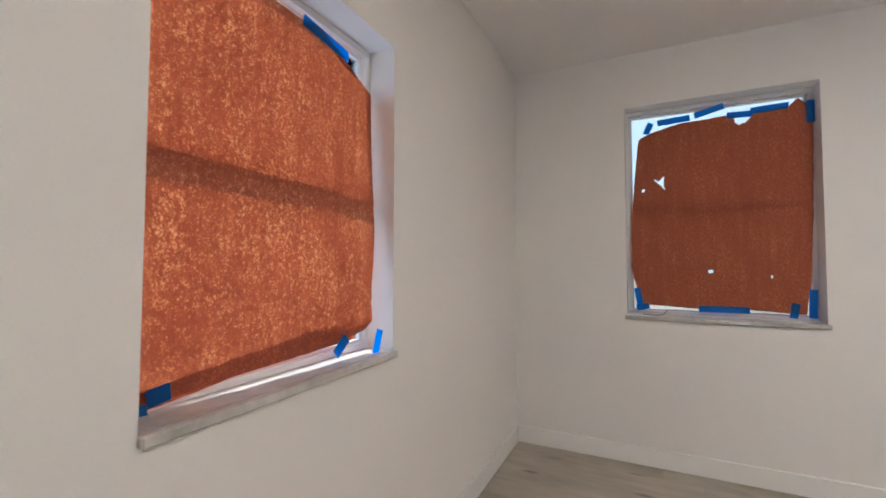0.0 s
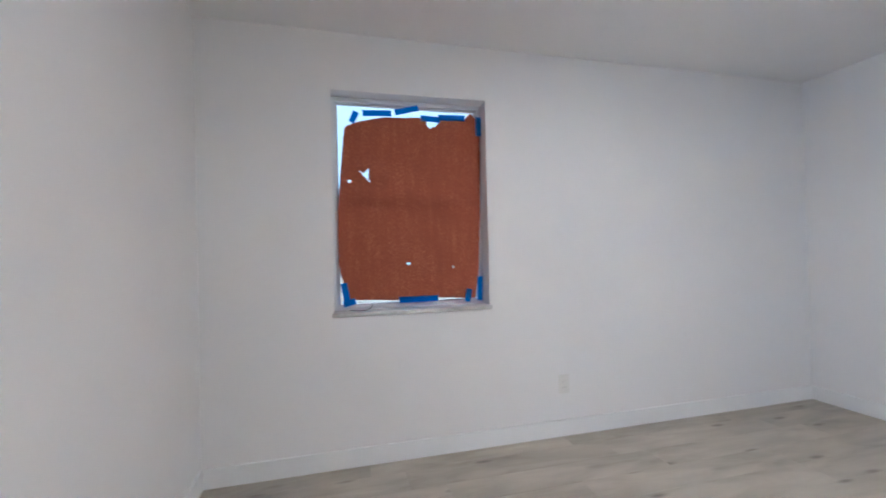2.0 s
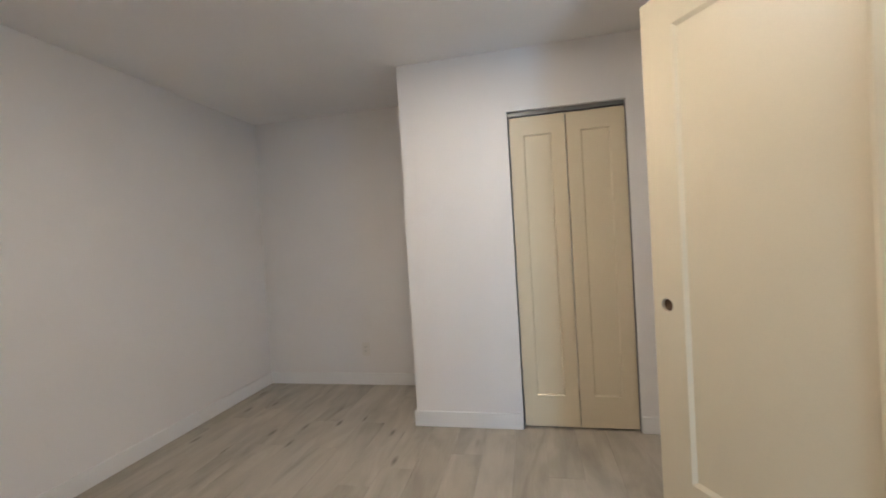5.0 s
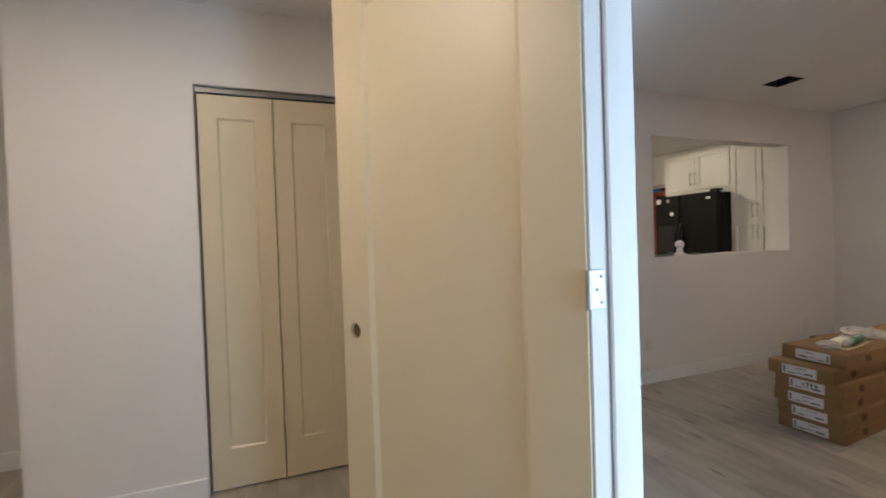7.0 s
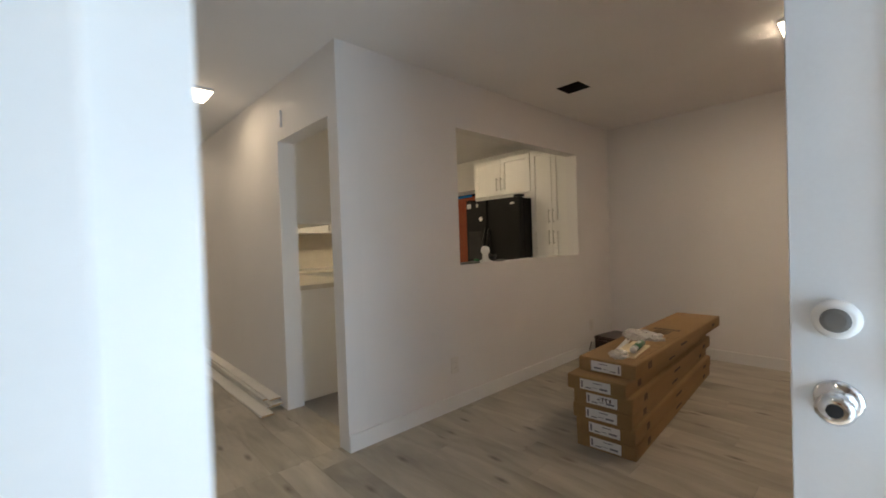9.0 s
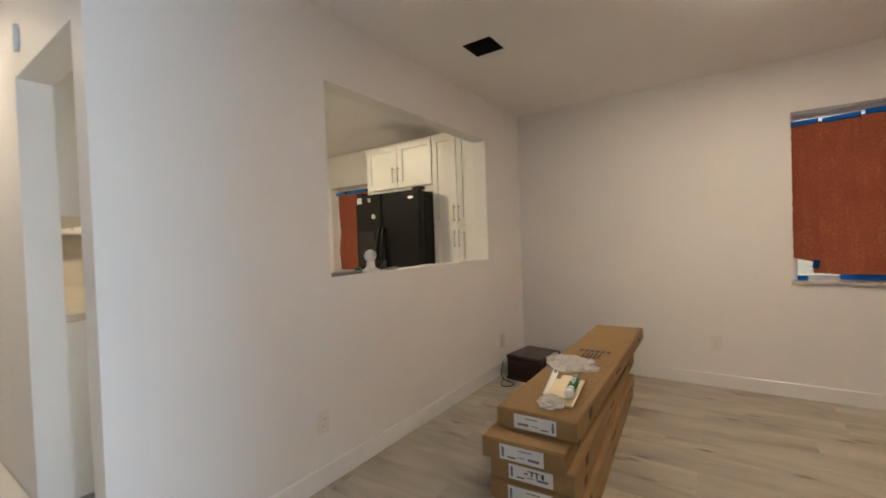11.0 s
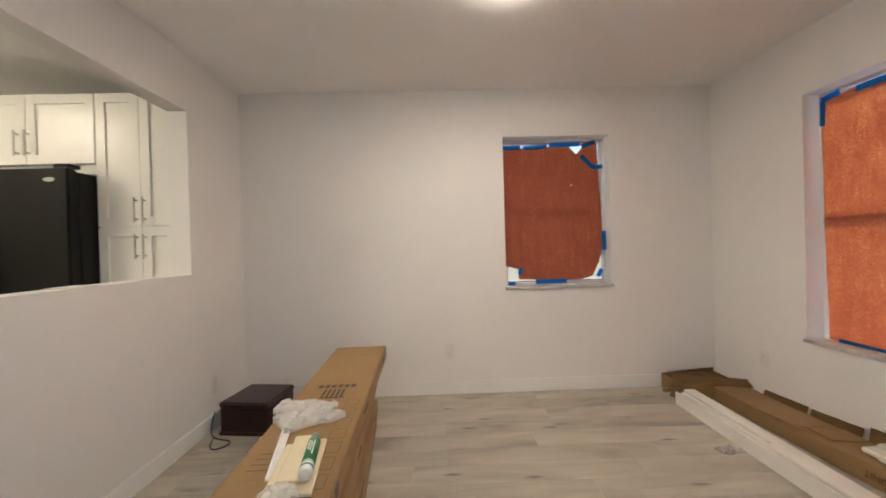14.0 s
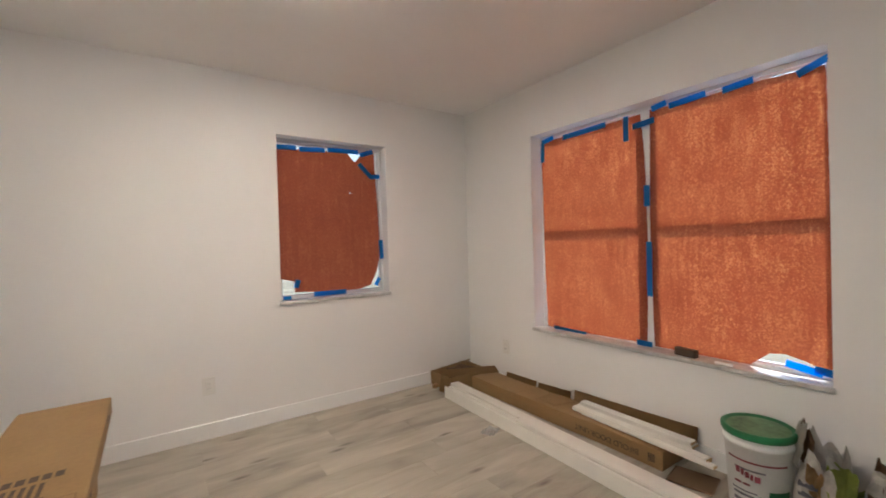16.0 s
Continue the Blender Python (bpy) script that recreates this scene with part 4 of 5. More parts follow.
# two cream slats and a green-labelled tube in a clear sleeve
pk = empty("wrapped_package", pose(2.762, -2.925, ZT, 0, 0, 7), "wrapped cream slats with a green-labelled tube in clear plastic", "package")
for x0, x1, y0, y1, z0 in ((-0.082, -0.018, -0.135, 0.20, 0.0), (-0.014, 0.052, -0.11, 0.20, 0.002), (-0.050, 0.026, -0.145, 0.15, 0.0125)):
    bm = bmesh.new()
    box(bm, x0, x1, y0, y1, z0, z0 + 0.010, bevel=0.002)
    part("slat", bm, CREAMPAPER, pk)
bm = bmesh.new()
lathe(bm, [(0.010, -0.125), (0.016, -0.123), (0.017, -0.10), (0.022, -0.092), (0.023, -0.088), (0.023, 0.115), (0.020, 0.118)], 24)
glue = part("tube", bm, BUCKETW, pk, "white tube with a grey cap", pose(-0.056, 0.043, 0.040, -90, 0, 1.5) @ Matrix.Diagonal((0.86, 0.86, 1, 1)), smooth=True)
for z0, z1, mat_, lab in ((-0.126, -0.096, GREYMETAL, "grey cap"), (-0.086, 0.062, GREEN, "dark green label"), (0.066, 0.070, LABELINK, "grey printed line"), (0.082, 0.092, GREEN, "green printed mark")):
    bm = bmesh.new()
    r_ = 0.0185 if z0 < -0.09 else 0.0236
    lathe(bm, [(r_ - 0.001, z0), (r_, z0 + 0.0006), (r_, z1 - 0.0006), (r_ - 0.001, z1)], 24)
    part("cap" if z0 < -0.09 else "tube_label", bm, mat_, glue, lab, smooth=True)
for k, (z0, z1) in enumerate(((-0.06, 0.03), (-0.05, 0.01), (-0.06, 0.0))):
    boxes("label_print", LABEL, [(-0.010 + k * 0.009, -0.006 + k * 0.009, -0.0242, -0.0222, z0, z1)], glue, "white line of print")
bm = bmesh.new()
bmesh.ops.create_icosphere(bm, subdivisions=4, radius=1.0)
for v in bm.verts:
    k = 1 + 0.20 * noise.noise(v.co * 2.6) + 0.16 * abs(noise.noise(v.co * 6))
    v.co = Vector((v.co.x * 0.052 * k, v.co.y * 0.058 * k, max(0.0, v.co.z * 0.026 * k + 0.024)))
part("wrap_end", bm, FILM, pk, "bunched clear wrap at the end", pose(0.0, 0.235, 0))

# mahogany box on the floor
chest = empty("wooden_box", pose(3.545, -4.485, LOW, 0, 0, -8) @ Matrix.Diagonal((0.93, 1.18, 1.0, 1)), "small dark reddish wooden box against the wall", "box")
bm = bmesh.new()
box(bm, -0.175, 0.175, -0.155, 0.155, 0.018, 0.175, bevel=0.004)
part("body", bm, MAHOGANY, chest)
bm = bmesh.new()
box(bm, -0.185, 0.185, -0.165, 0.165, 0.0, 0.02, bevel=0.006, segments=2)
part("plinth", bm, MAHOGANY, chest)
bm = bmesh.new()
box(bm, -0.182, 0.182, -0.162, 0.162, 0.178, 0.215, bevel=0.010, segments=3)
part("lid", bm, MAHOGANY, chest)
boxes("label", PINE, [(-0.1765, -0.1755, -0.02, 0.02, 0.08, 0.12)], chest, "small brass plate")
cable = tube("cable", [(3.75, -4.27, LOW + 0.004), (3.73, -4.20, LOW + 0.004), (3.70, -4.11, LOW + 0.004), (3.63, -4.12, LOW + 0.004), (3.595, -4.21, LOW + 0.004), (3.66, -4.245, LOW + 0.004), (3.76, -4.26, LOW + 0.004), (3.80, -4.33, 0.03), (3.815, -4.42, 0.1)], 0.004, CABLE)
tagged(cable, "thin dark cable curled on the floor", "cable")

# ---- along the window wall ----
# long bifold door carton against the wall
bc = empty("long_carton", pose(0.13, -3.55, LOW), "long brown bifold door carton lying on the floor, opened", "box")
bm = bmesh.new()
box(bm, -0.112, 0.117, -1.05, 0.585, 0.0, 0.105, bevel=0.004)
ys = [-1.05 + 0.06 * i for i in range(1, 27)]
for y in ys:
    bmesh.ops.bisect_plane(bm, geom=bm.verts[:] + bm.edges[:] + bm.faces[:], plane_co=(0, y, 0), plane_no=(0, 1, 0))
for v in bm.verts:
    if v.co.z > 0.06:
        v.co.z += 0.010 * noise.noise((v.co.y * 2.3, v.co.x * 5, 4)) + 0.004 * noise.noise((v.co.y * 9, v.co.x * 8, 2))
    if v.co.x > 0:
        v.co.x += 0.006 * noise.noise((v.co.y * 2.5, v.co.z * 6, 9)) + 0.008 * max(0, -v.co.y)
part("carton_body", bm, CARD, bc)
for y0, y1, low, high in ((-0.86, -0.52, 0.035, 0.045), (-0.50, -0.19, 0.040, 0.055), (-0.16, 0.66, 0.075, 0.095)):
    bm = bmesh.new()
    rows_ = []
    for i in range(9):
        y = y0 + (y1 - y0) * i / 8
        rise = low + (high - low) * i / 8 + 0.006 * noise.noise((y * 8, 0, 1))
        rows_.append([bm.verts.new((-0.098, y, 0.105)), bm.verts.new((-0.110 + 0.004 * noise.noise((y * 6, 2, 0)), y, 0.105 + rise))])
    for p_, q_ in zip(rows_, rows_[1:]):
        bm.faces.new((p_[0], q_[0], q_[1], p_[1]))
    bmesh.ops.solidify(bm, geom=bm.faces[:], thickness=0.004)
    part("side_flap", bm, CARD, bc, "raised torn side flap")
for a, b, c, d_, turn in ((-0.085, 0.115, -0.50, -0.34, 4), (-0.085, 0.112, -0.30, -0.16, -5)):
    bm = bmesh.new()
    box(bm, a, b, c, d_, 0.111, 0.1135, bevel=0.001)
    part("top_flap", bm, CARD, bc, "loose lid flap", pose(0, 0, 0, 0, -1.5, turn))
words("lettering", "BIFOLD DOOR UNIT", 0.047, INK, bc, pose(0.1208, 0.235, 0.052, 90, 0, 90) @ pose(0, 0, 0, 0, 0, 180), "dark upside-down lettering")
pieces("printed_emblem", INK, [(0.1175, 0.1212, 0.505 + i * 0.010, 0.511 + i * 0.010, 0.03, 0.075) for i in range(4)], bc, "dark printed emblem")

# torn carton piece in the corner
fl = empty("torn_carton", pose(0.25, -4.77, LOW), "torn folded cardboard carton piece in the corner", "box")
bm = bmesh.new()
box(bm, -0.21, 0.22, -0.145, 0.155, 0.0, 0.125, bevel=0.004)
bmesh.ops.delete(bm, geom=[f for f in bm.faces if f.calc_center_median().z > 0.118], context="FACES")
for v in bm.verts:
    v.co += Vector((0.012 * noise.noise(v.co * 9), 0.012 * noise.noise(v.co * 7), 0.02 * noise.noise(v.co * 8) * (v.co.z > 0.06)))
bmesh.ops.solidify(bm, geom=bm.faces[:], thickness=0.004)
part("carton_body", bm, CARD, fl)
bm = bmesh.new()
bmesh.ops.create_icosphere(bm, subdivisions=4, radius=1.0)
for v in bm.verts:
    k = 1 + 0.3 * noise.noise(v.co * 2.1) + 0.25 * abs(noise.noise(v.co * 5))
    v.co = Vector((v.co.x * 0.16 * k, v.co.y * 0.10 * k, max(0.004, 0.075 + v.co.z * 0.07 * k)))
part("packing", bm, CARDDARK, fl, "dark crumpled packing inside")


def bent_strip(name, a, b, c, d_, label, seed, wave=0.008):
    """A bent strip of corrugated card between four corners."""
    bm = bmesh.new()
    a, b, c, d_ = [Vector(p_) for p_ in (a, b, c, d_)]
    prev = None
    for i in range(11):
        k = i / 10
        w1 = wave * noise.noise((k * 4, seed, 0))
        cur = [bm.verts.new(a.lerp(b, k) + Vector((w1, w1, 0))), bm.verts.new(d_.lerp(c, k) + Vector((-w1, w1, w1)))]
        if prev:
            bm.faces.new((prev[0], cur[0], cur[1], prev[1]))
        prev = cur
    bmesh.ops.solidify(bm, geom=bm.faces[:], thickness=0.005)
    part(name, bm, CARD, fl, label)


bent_strip("flap", (0.235, 0.06, 0.108), (-0.225, 0.27, 0.118), (-0.215, 0.22, 0.165), (0.225, 0.0, 0.158), "long bent flap folded over", 3)
bent_strip("flap", (0.22, -0.13, 0.125), (-0.20, -0.13, 0.125), (-0.16, -0.06, 0.175), (0.15, -0.04, 0.165), "bent torn flap", 6, 0.02)
bent_strip("flap", (0.225, 0.02, 0.118), (0.222, 0.14, 0.10), (0.262, 0.15, 0.005), (0.268, 0.06, 0.004), "flap hanging to the floor", 9)

# flat cardboard scrap by the bucket
boxes("cardboard_scrap", CARDDARK, [(-0.10, 0.08, -0.10, 0.11, 0, 0.012)], label="flattened cardboard scrap lying on the floor", m=pose(0.22, -2.835, LOW, 0, 0, 12), bevel=0.006, category="cardboard")


crumpled("plastic_scrap", (0.668, -3.88, 0.11, 0.08, 20), LOW, 0.006, FILM, "torn piece of clear plastic lying on the floor", "scrap", 6, n=10, thick=0.002)
boxes("cardboard_chip", CARD, [(-0.03, 0.03, -0.018, 0.018, 0, 0.03)], label="small brown cardboard chip on the floor by the corner", m=pose(0.485, -4.815, LOW, 0, 0, 30), bevel=0.004, category="cardboard")


def moulding(name, length, wid, thk, m, label, group="", ends=True):
    """A length of primed trim with a rounded top edge, along y."""
    bm = bmesh.new()
    box(bm, -wid / 2, wid / 2, -length / 2, length / 2, 0, thk, bevel=min(thk, wid) * 0.25, segments=2)
    ob = empty(name, m, label, "moulding", group)
    part("board", bm, MDF, ob)
    if ends:
        boxes("cut_end", PINE, [(-wid / 2 + 0.003, wid / 2 - 0.003, length / 2, length / 2 + 0.001, 0.002, thk - 0.002)], ob, "bare wood end")
    return ob


G = "lengths of white moulding by the window"
LM = "long white primed moulding board lying on the floor"
for dx, dz, ln, wd, tk, dy, a in ((0.500, 0.0, 2.25, 0.10, 0.024, -3.46, -1.4), (0.497, 0.025, 2.22, 0.105, 0.024, -3.48, -1.6), (0.488, 0.050, 2.28, 0.095, 0.022, -3.46, -1.8), (0.478, 0.073, 2.24, 0.080, 0.020, -3.48, -2.0), (0.545, 0.0730, 1.36, 0.052, 0.020, -3.08, -1.8)):
    moulding("moulding_board", ln, wd, tk, pose(dx, dy, LOW + dz, 0, 0, a), LM, G)
moulding("moulding_board", 2.3, 0.015, 0.090, pose(0.588, -3.42, LOW, 0, 0, -1.8), "long white primed baseboard standing on its edge", G)
for dx, dz, ln, wd, tk, dy, a in ((0.092, 0.117, 0.74, 0.075, 0.020, -3.24, -1), (0.096, 0.138, 0.72, 0.060, 0.018, -3.235, -1.6), (0.180, 0.117, 0.84, 0.062, 0.026, -3.18, -2.5), (0.205, 0.114, 0.80, 0.036, 0.018, -3.12, -3.5)):
    moulding("moulding_piece", ln, wd, tk, pose(dx, dy, LOW + dz, 0, 0, a), "short white moulding piece lying on the long carton", G)

# bucket with a green lid
bk = empty("plastic_bucket", pose(0.195, -2.555, LOW) @ Matrix.Diagonal((0.90, 0.90, 1.03, 1)), "white plastic pail with a green lid, half wrapped label", "bucket")
bm = bmesh.new()
lathe(bm, [(0.120, 0.0), (0.126, 0.01), (0.143, 0.30), (0.150, 0.302), (0.150, 0.318), (0.145, 0.32), (0.146, 0.335), (0.151, 0.337), (0.151, 0.349), (0.147, 0.350)], 40)
part("pail", bm, BUCKETW, bk, smooth=True)
bm = bmesh.new()
lathe(bm, [(0.1535, 0.340), (0.158, 0.350), (0.158, 0.366), (0.150, 0.371), (0.140, 0.369), (0.132, 0.362), (0.128, 0.361)], 40)
lid = part("lid", bm, GREEN, bk, "green snap-on lid", smooth=True)
bm = bmesh.new()
lathe(bm, [(0.133, 0.3625), (0.10, 0.3635), (0.004, 0.3635)], 40)
part("lid_top", bm, DUSTYGREEN, lid, "dusty worn green top")

def band(bm, a0, a1, z0, z1, steps=10, r=lambda z: 0.126 + 0.017 * z / 0.3 + 0.0012):
    cols = []
    for i in range(steps + 1):
        a = radians(a0 + (a1 - a0) * i / steps)
        cols.append([bm.verts.new((r(z) * math.cos(a), r(z) * math.sin(a), z)) for z in (z0, z1)])
    for p, q in zip(cols, cols[1:]):
        bm.faces.new((p[0], q[0], q[1], p[1]))


bm = bmesh.new()
band(bm, -40, 70, 0.240, 0.248)
for a0_, a1_ in ((-22, -14), (-12, -6), (-4, 3), (5, 10), (12, 22)):
    band(bm, a0_, a1_, 0.172 - 0.0006 * a0_, 0.198 - 0.0006 * a0_, 3)
for a0_, a1_ in ((-26, -12), (-9, 4)):
    band(bm, a0_, a1_, 0.140, 0.150, 4)
part("label_print", bm, REDPRINT, bk, "faded red print")
bm = bmesh.new()
band(bm, 18, 80, 0.02, 0.105)
band(bm, 36, 80, 0.105, 0.135)
part("label_patch", bm, GREEN, bk, "green patch of the label")
bm = bmesh.new()
band(bm, -30, 10, 0.09, 0.10)
part("label_text", bm, LABELINK, bk, "grey line of small print")
for a0, a1, z0, z1 in ((-30, 14, 0.06, 0.075), (-24, 30, 0.205, 0.213), (-34, 16, 0.11, 0.116), (-36, 2, 0.04, 0.046)):
    bm = bmesh.new()
    band(bm, a0, a1, z0, z1)
    part("label_text", bm, LABELINK, bk, "grey line of small print")


def sack(m, w, d_, h, label, seed, mat=SACK):
    """A half-empty paper sack with a crumpled open top."""
    s = empty("paper_sack", m, label, "bag", "torn material sacks")
    bm = bmesh.new()
    n, rings = 28, 14
    prev = None
    for k in range(rings + 1):
        z = k / rings
        cur = []
        for i in range(n):
            a = 2 * math.pi * i / n
            ca, sa = math.cos(a), math.sin(a)
            sq = 1 / max(abs(ca), abs(sa)) ** 0.6
            pinch = 1 - 0.7 * max(0, z - 0.45) ** 1.2
            wob = 1 + 0.16 * noise.noise((ca * 1.5 + seed, sa * 1.5, z * 4))
            top = (0.10 * noise.noise((ca * 2.5, sa * 2.5, seed)) + 0.03 * noise.noise((ca * 9, sa * 9, seed))) * z ** 3
            cur.append(bm.verts.new((w / 2 * ca * sq * wob, d_ / 2 * sa * sq * wob * pinch, h * z + top)))
        if prev:
            for i in range(n):
                bm.faces.new((prev[i], prev[(i + 1) % n], cur[(i + 1) % n], cur[i]))
        else:
            bm.faces.new(list(reversed(cur)))
        prev = cur
    part("sack_body", bm, mat, s)
    return s


def rag(bm, pts, lift=0.01, n=7, seed=0):
    """A curled scrap of torn paper between four corners."""
    a, b, c, d_ = [Vector(p) for p in pts]
    g = []
    for i in range(n + 1):
        row = []
        for k in range(n + 1):
            u, v = i / n, k / n
            p = (a * (1 - u) + b * u) * (1 - v) + (d_ * (1 - u) + c * u) * v
            p += Vector((noise.noise((u * 3 + seed, v * 3, 0)), noise.noise((u * 3, v * 3 + seed, 4)), 0.7 * noise.noise((u * 4, v * 4, seed)))) * lift
            if v > 0.9:
                p.z += 0.02 * noise.noise((u * 9, seed, 1))
            row.append(bm.verts.new(p))
        g.append(row)
    for i in range(n):
        for k in range(n):
            bm.faces.new((g[i][k], g[i + 1][k], g[i + 1][k + 1], g[i][k + 1]))
    bmesh.ops.solidify(bm, geom=bm.faces[:], thickness=0.0015)
    return bm


def scrap(name, parent, mat, pts, label, seed, lift=0.012):
    bm = bmesh.new()
    rag(bm, pts, lift, seed=seed)
    part(name, bm, mat, parent, label)


s1 = sack(pose(0.145, -2.335, LOW, 0, 0, 10) @ Matrix.Diagonal((1.05, 1.05, 1.22, 1)), 0.20, 0.19, 0.27, "torn white paper sack with green print, half empty", 2)
scrap("torn_flap", s1, SACK, ((0.02, -0.11, 0.22), (0.10, -0.07, 0.22), (0.05, -0.05, 0.37), (0.0, -0.08, 0.36)), "white torn peak", 3)
scrap("torn_flap", s1, CARDDARK, ((0.04, -0.085, 0.24), (0.09, -0.02, 0.22), (0.05, -0.035, 0.33), (0.02, -0.065, 0.375)), "brown inner paper folded out", 5)
scrap("torn_flap", s1, CARD, ((0.09, -0.06, 0.17), (0.125, -0.01, 0.13), (0.12, 0.0, 0.23), (0.10, -0.05, 0.25)), "brown inner paper folded out", 8)
scrap("print_patch", s1, GREENPRINT, ((0.10, 0.0, 0.16), (0.10, 0.09, 0.10), (0.08, 0.09, 0.25), (0.09, 0.01, 0.27)), "olive green printed panel", 11)
scrap("print_patch", s1, GREENPRINT, ((0.09, 0.05, 0.0), (0.07, 0.11, 0.0), (0.06, 0.11, 0.20), (0.09, 0.05, 0.18)), "olive green printed panel", 13)
scrap("print_patch", s1, CARDDARK, ((0.115, 0.005, 0.0), (0.11, 0.05, 0.0), (0.10, 0.04, 0.13), (0.115, 0.01, 0.14)), "brown torn side", 17)
for i in range(5):
    scrap("print_line", s1, LABELINK, ((0.123, -0.075, 0.05 + 0.032 * i), (0.127, -0.04 + 0.006 * i, 0.045 + 0.032 * i), (0.126, -0.04 + 0.006 * i, 0.057 + 0.032 * i), (0.122, -0.075, 0.063 + 0.032 * i)), "grey line of print", i, 0.003)
s2 = sack(pose(0.13, -2.085, LOW, 0, 0, -14) @ Matrix.Diagonal((1.05, 1.05, 1.18, 1)), 0.20, 0.18, 0.25, "torn brown and white paper sack standing by the wall", 7)
scrap("torn_flap", s2, CARDDARK, ((0.05, -0.11, 0.17), (0.10, -0.04, 0.16), (0.06, -0.05, 0.30), (0.03, -0.09, 0.31)), "brown inner paper folded out", 21)
scrap("torn_flap", s2, SACK, ((0.08, -0.10, 0.20), (0.11, 0.02, 0.18), (0.08, 0.0, 0.29), (0.06, -0.09, 0.27)), "white torn flap", 25)

# block and stick on the double window's sill
blk = boxes("dark_block", INK, [(-0.06, 0.06, -0.02, 0.02, 0, 0.045)], label="small dark block standing on a marble window sill", m=pose(-0.035, W4[0] + 1.12, W4[2] + 0.004, 0, 0, 84), bevel=0.004, category="block")
stick = boxes("white_stick", PLASTIC, [(-0.04, 0.04, -0.008, 0.008, 0, 0.014)], label="short white stick lying on a marble window sill", m=pose(-0.01, W4[0] + 1.32, W4[2] + 0.004, 0, 0, 92), bevel=0.002, category="stick")

# ---- pass-through and kitchen ----
bulb = empty("lamp_socket", pose(3.893, -2.84, 1.045), "white porcelain lamp holder with a round bulb on the ledge", "lamp")
bm = bmesh.new()
lathe(bm, [(0.055, 0.0), (0.055, 0.012), (0.035, 0.022), (0.026, 0.03), (0.024, 0.062), (0.02, 0.066)], 28)
part("socket", bm, PLASTIC, bulb, smooth=True)
bm = bmesh.new()
bmesh.ops.create_uvsphere(bm, u_segments=24, v_segments=16, radius=0.037, matrix=pose(0, 0, 0.098))
part("bulb", bm, PLASTIC, bulb, "frosted round bulb", smooth=True)
for y, w_, l_, lab in ((-2.615, 0.06, 0.25, "grey pry bar lying on the ledge"), (-3.02, 0.03, 0.10, "small dark tool lying on the ledge")):
    bm = bmesh.new()
    box(bm, -w_ / 2, w_ / 2, -l_ / 2, l_ / 2, 0, 0.016, bevel=0.005, segments=2)
    tagged(part("hand_tool", bm, GREYMETAL, m=pose(3.88, y, 1.045, 0, 0, 4)), lab, "tool", "tools on the ledge")
bm = bmesh.new()
lathe(bm, [(0.02, 0.0), (0.021, 0.018), (0.02, 0.03), (0.014, 0.032)], 20)
tagged(part("tape_roll", bm, GREEN, m=pose(3.935, -2.775, 1.045)), "small green roll standing on the ledge", "roll")
loop = tube("cord_bundle", [(3.915 + 0.022 * math.cos(a * 1.1) * (1 + 0.3 * math.sin(a * 2.3)), -2.955 + 0.035 * math.sin(a * 1.1), 1.055 + 0.025 * (1 + math.sin(a * 1.7 + 1))) for a in np.linspace(0, 22, 60).tolist()], 0.005, CABLE)
tagged(loop, "tangled black cord bundle lying on the ledge", "cord")
boxes("ledge_shim", MDF, [(-0.05, 0.05, -0.08, 0.08, 0, 0.006)], label="thin white wooden shim on the ledge", m=pose(3.88, -3.42, 1.045, 0, 0, 5), category="shim")
boxes("ledge_shim", MDF, [(-0.05, 0.05, -0.07, 0.07, 0, 0.006)], label="thin white wooden shim on the ledge", m=pose(3.88, -3.85, 1.045, 0, 0, -3), category="shim")


def bar_handle(parent, x, y, z0, z1):
    """An upright steel bar pull, standing off a front that faces +y."""
    h_ = empty("handle", pose(x, y, z0), "", "")
    h_.parent = parent
    bm = bmesh.new()
    cyl(bm, 0.006, z1 - z0, pose(0, 0.032, (z1 - z0) / 2), 12)
    part("bar", bm, STEEL, h_, smooth=False)
    for z in (0.02, z1 - z0 - 0.02):
        bm = bmesh.new()
        cyl(bm, 0.005, 0.032, pose(0, 0.016, z, 90, 0, 0), 10)
        part("post", bm, STEEL, h_)


def shaker(parent, x0, x1, z0, z1, y, handle=None):
    """A shaker front facing +y."""
    bm = bmesh.new()
    rail, step = 0.058, 0.011
    rings = []
    for inset, depth in ((0, y - 0.02), (0, y), (rail, y), (rail + 0.001, y - step)):
        rings.append([bm.verts.new((px, depth, pz)) for px, pz in ((x0 + inset, z0 + inset), (x1 - inset, z0 + inset), (x1 - inset, z1 - inset), (x0 + inset, z1 - inset))])
    for p, q in zip(rings, rings[1:]):
        for i in range(4):
            bm.faces.new((p[i], p[(i + 1) % 4], q[(i + 1) % 4], q[i]))
    bm.faces.new(rings[0])
    bm.faces.new(rings[-1])
    dr = part("cabinet_door", bm, CABINET, parent)
    if handle:
        bar_handle(dr, *handle)
    return dr


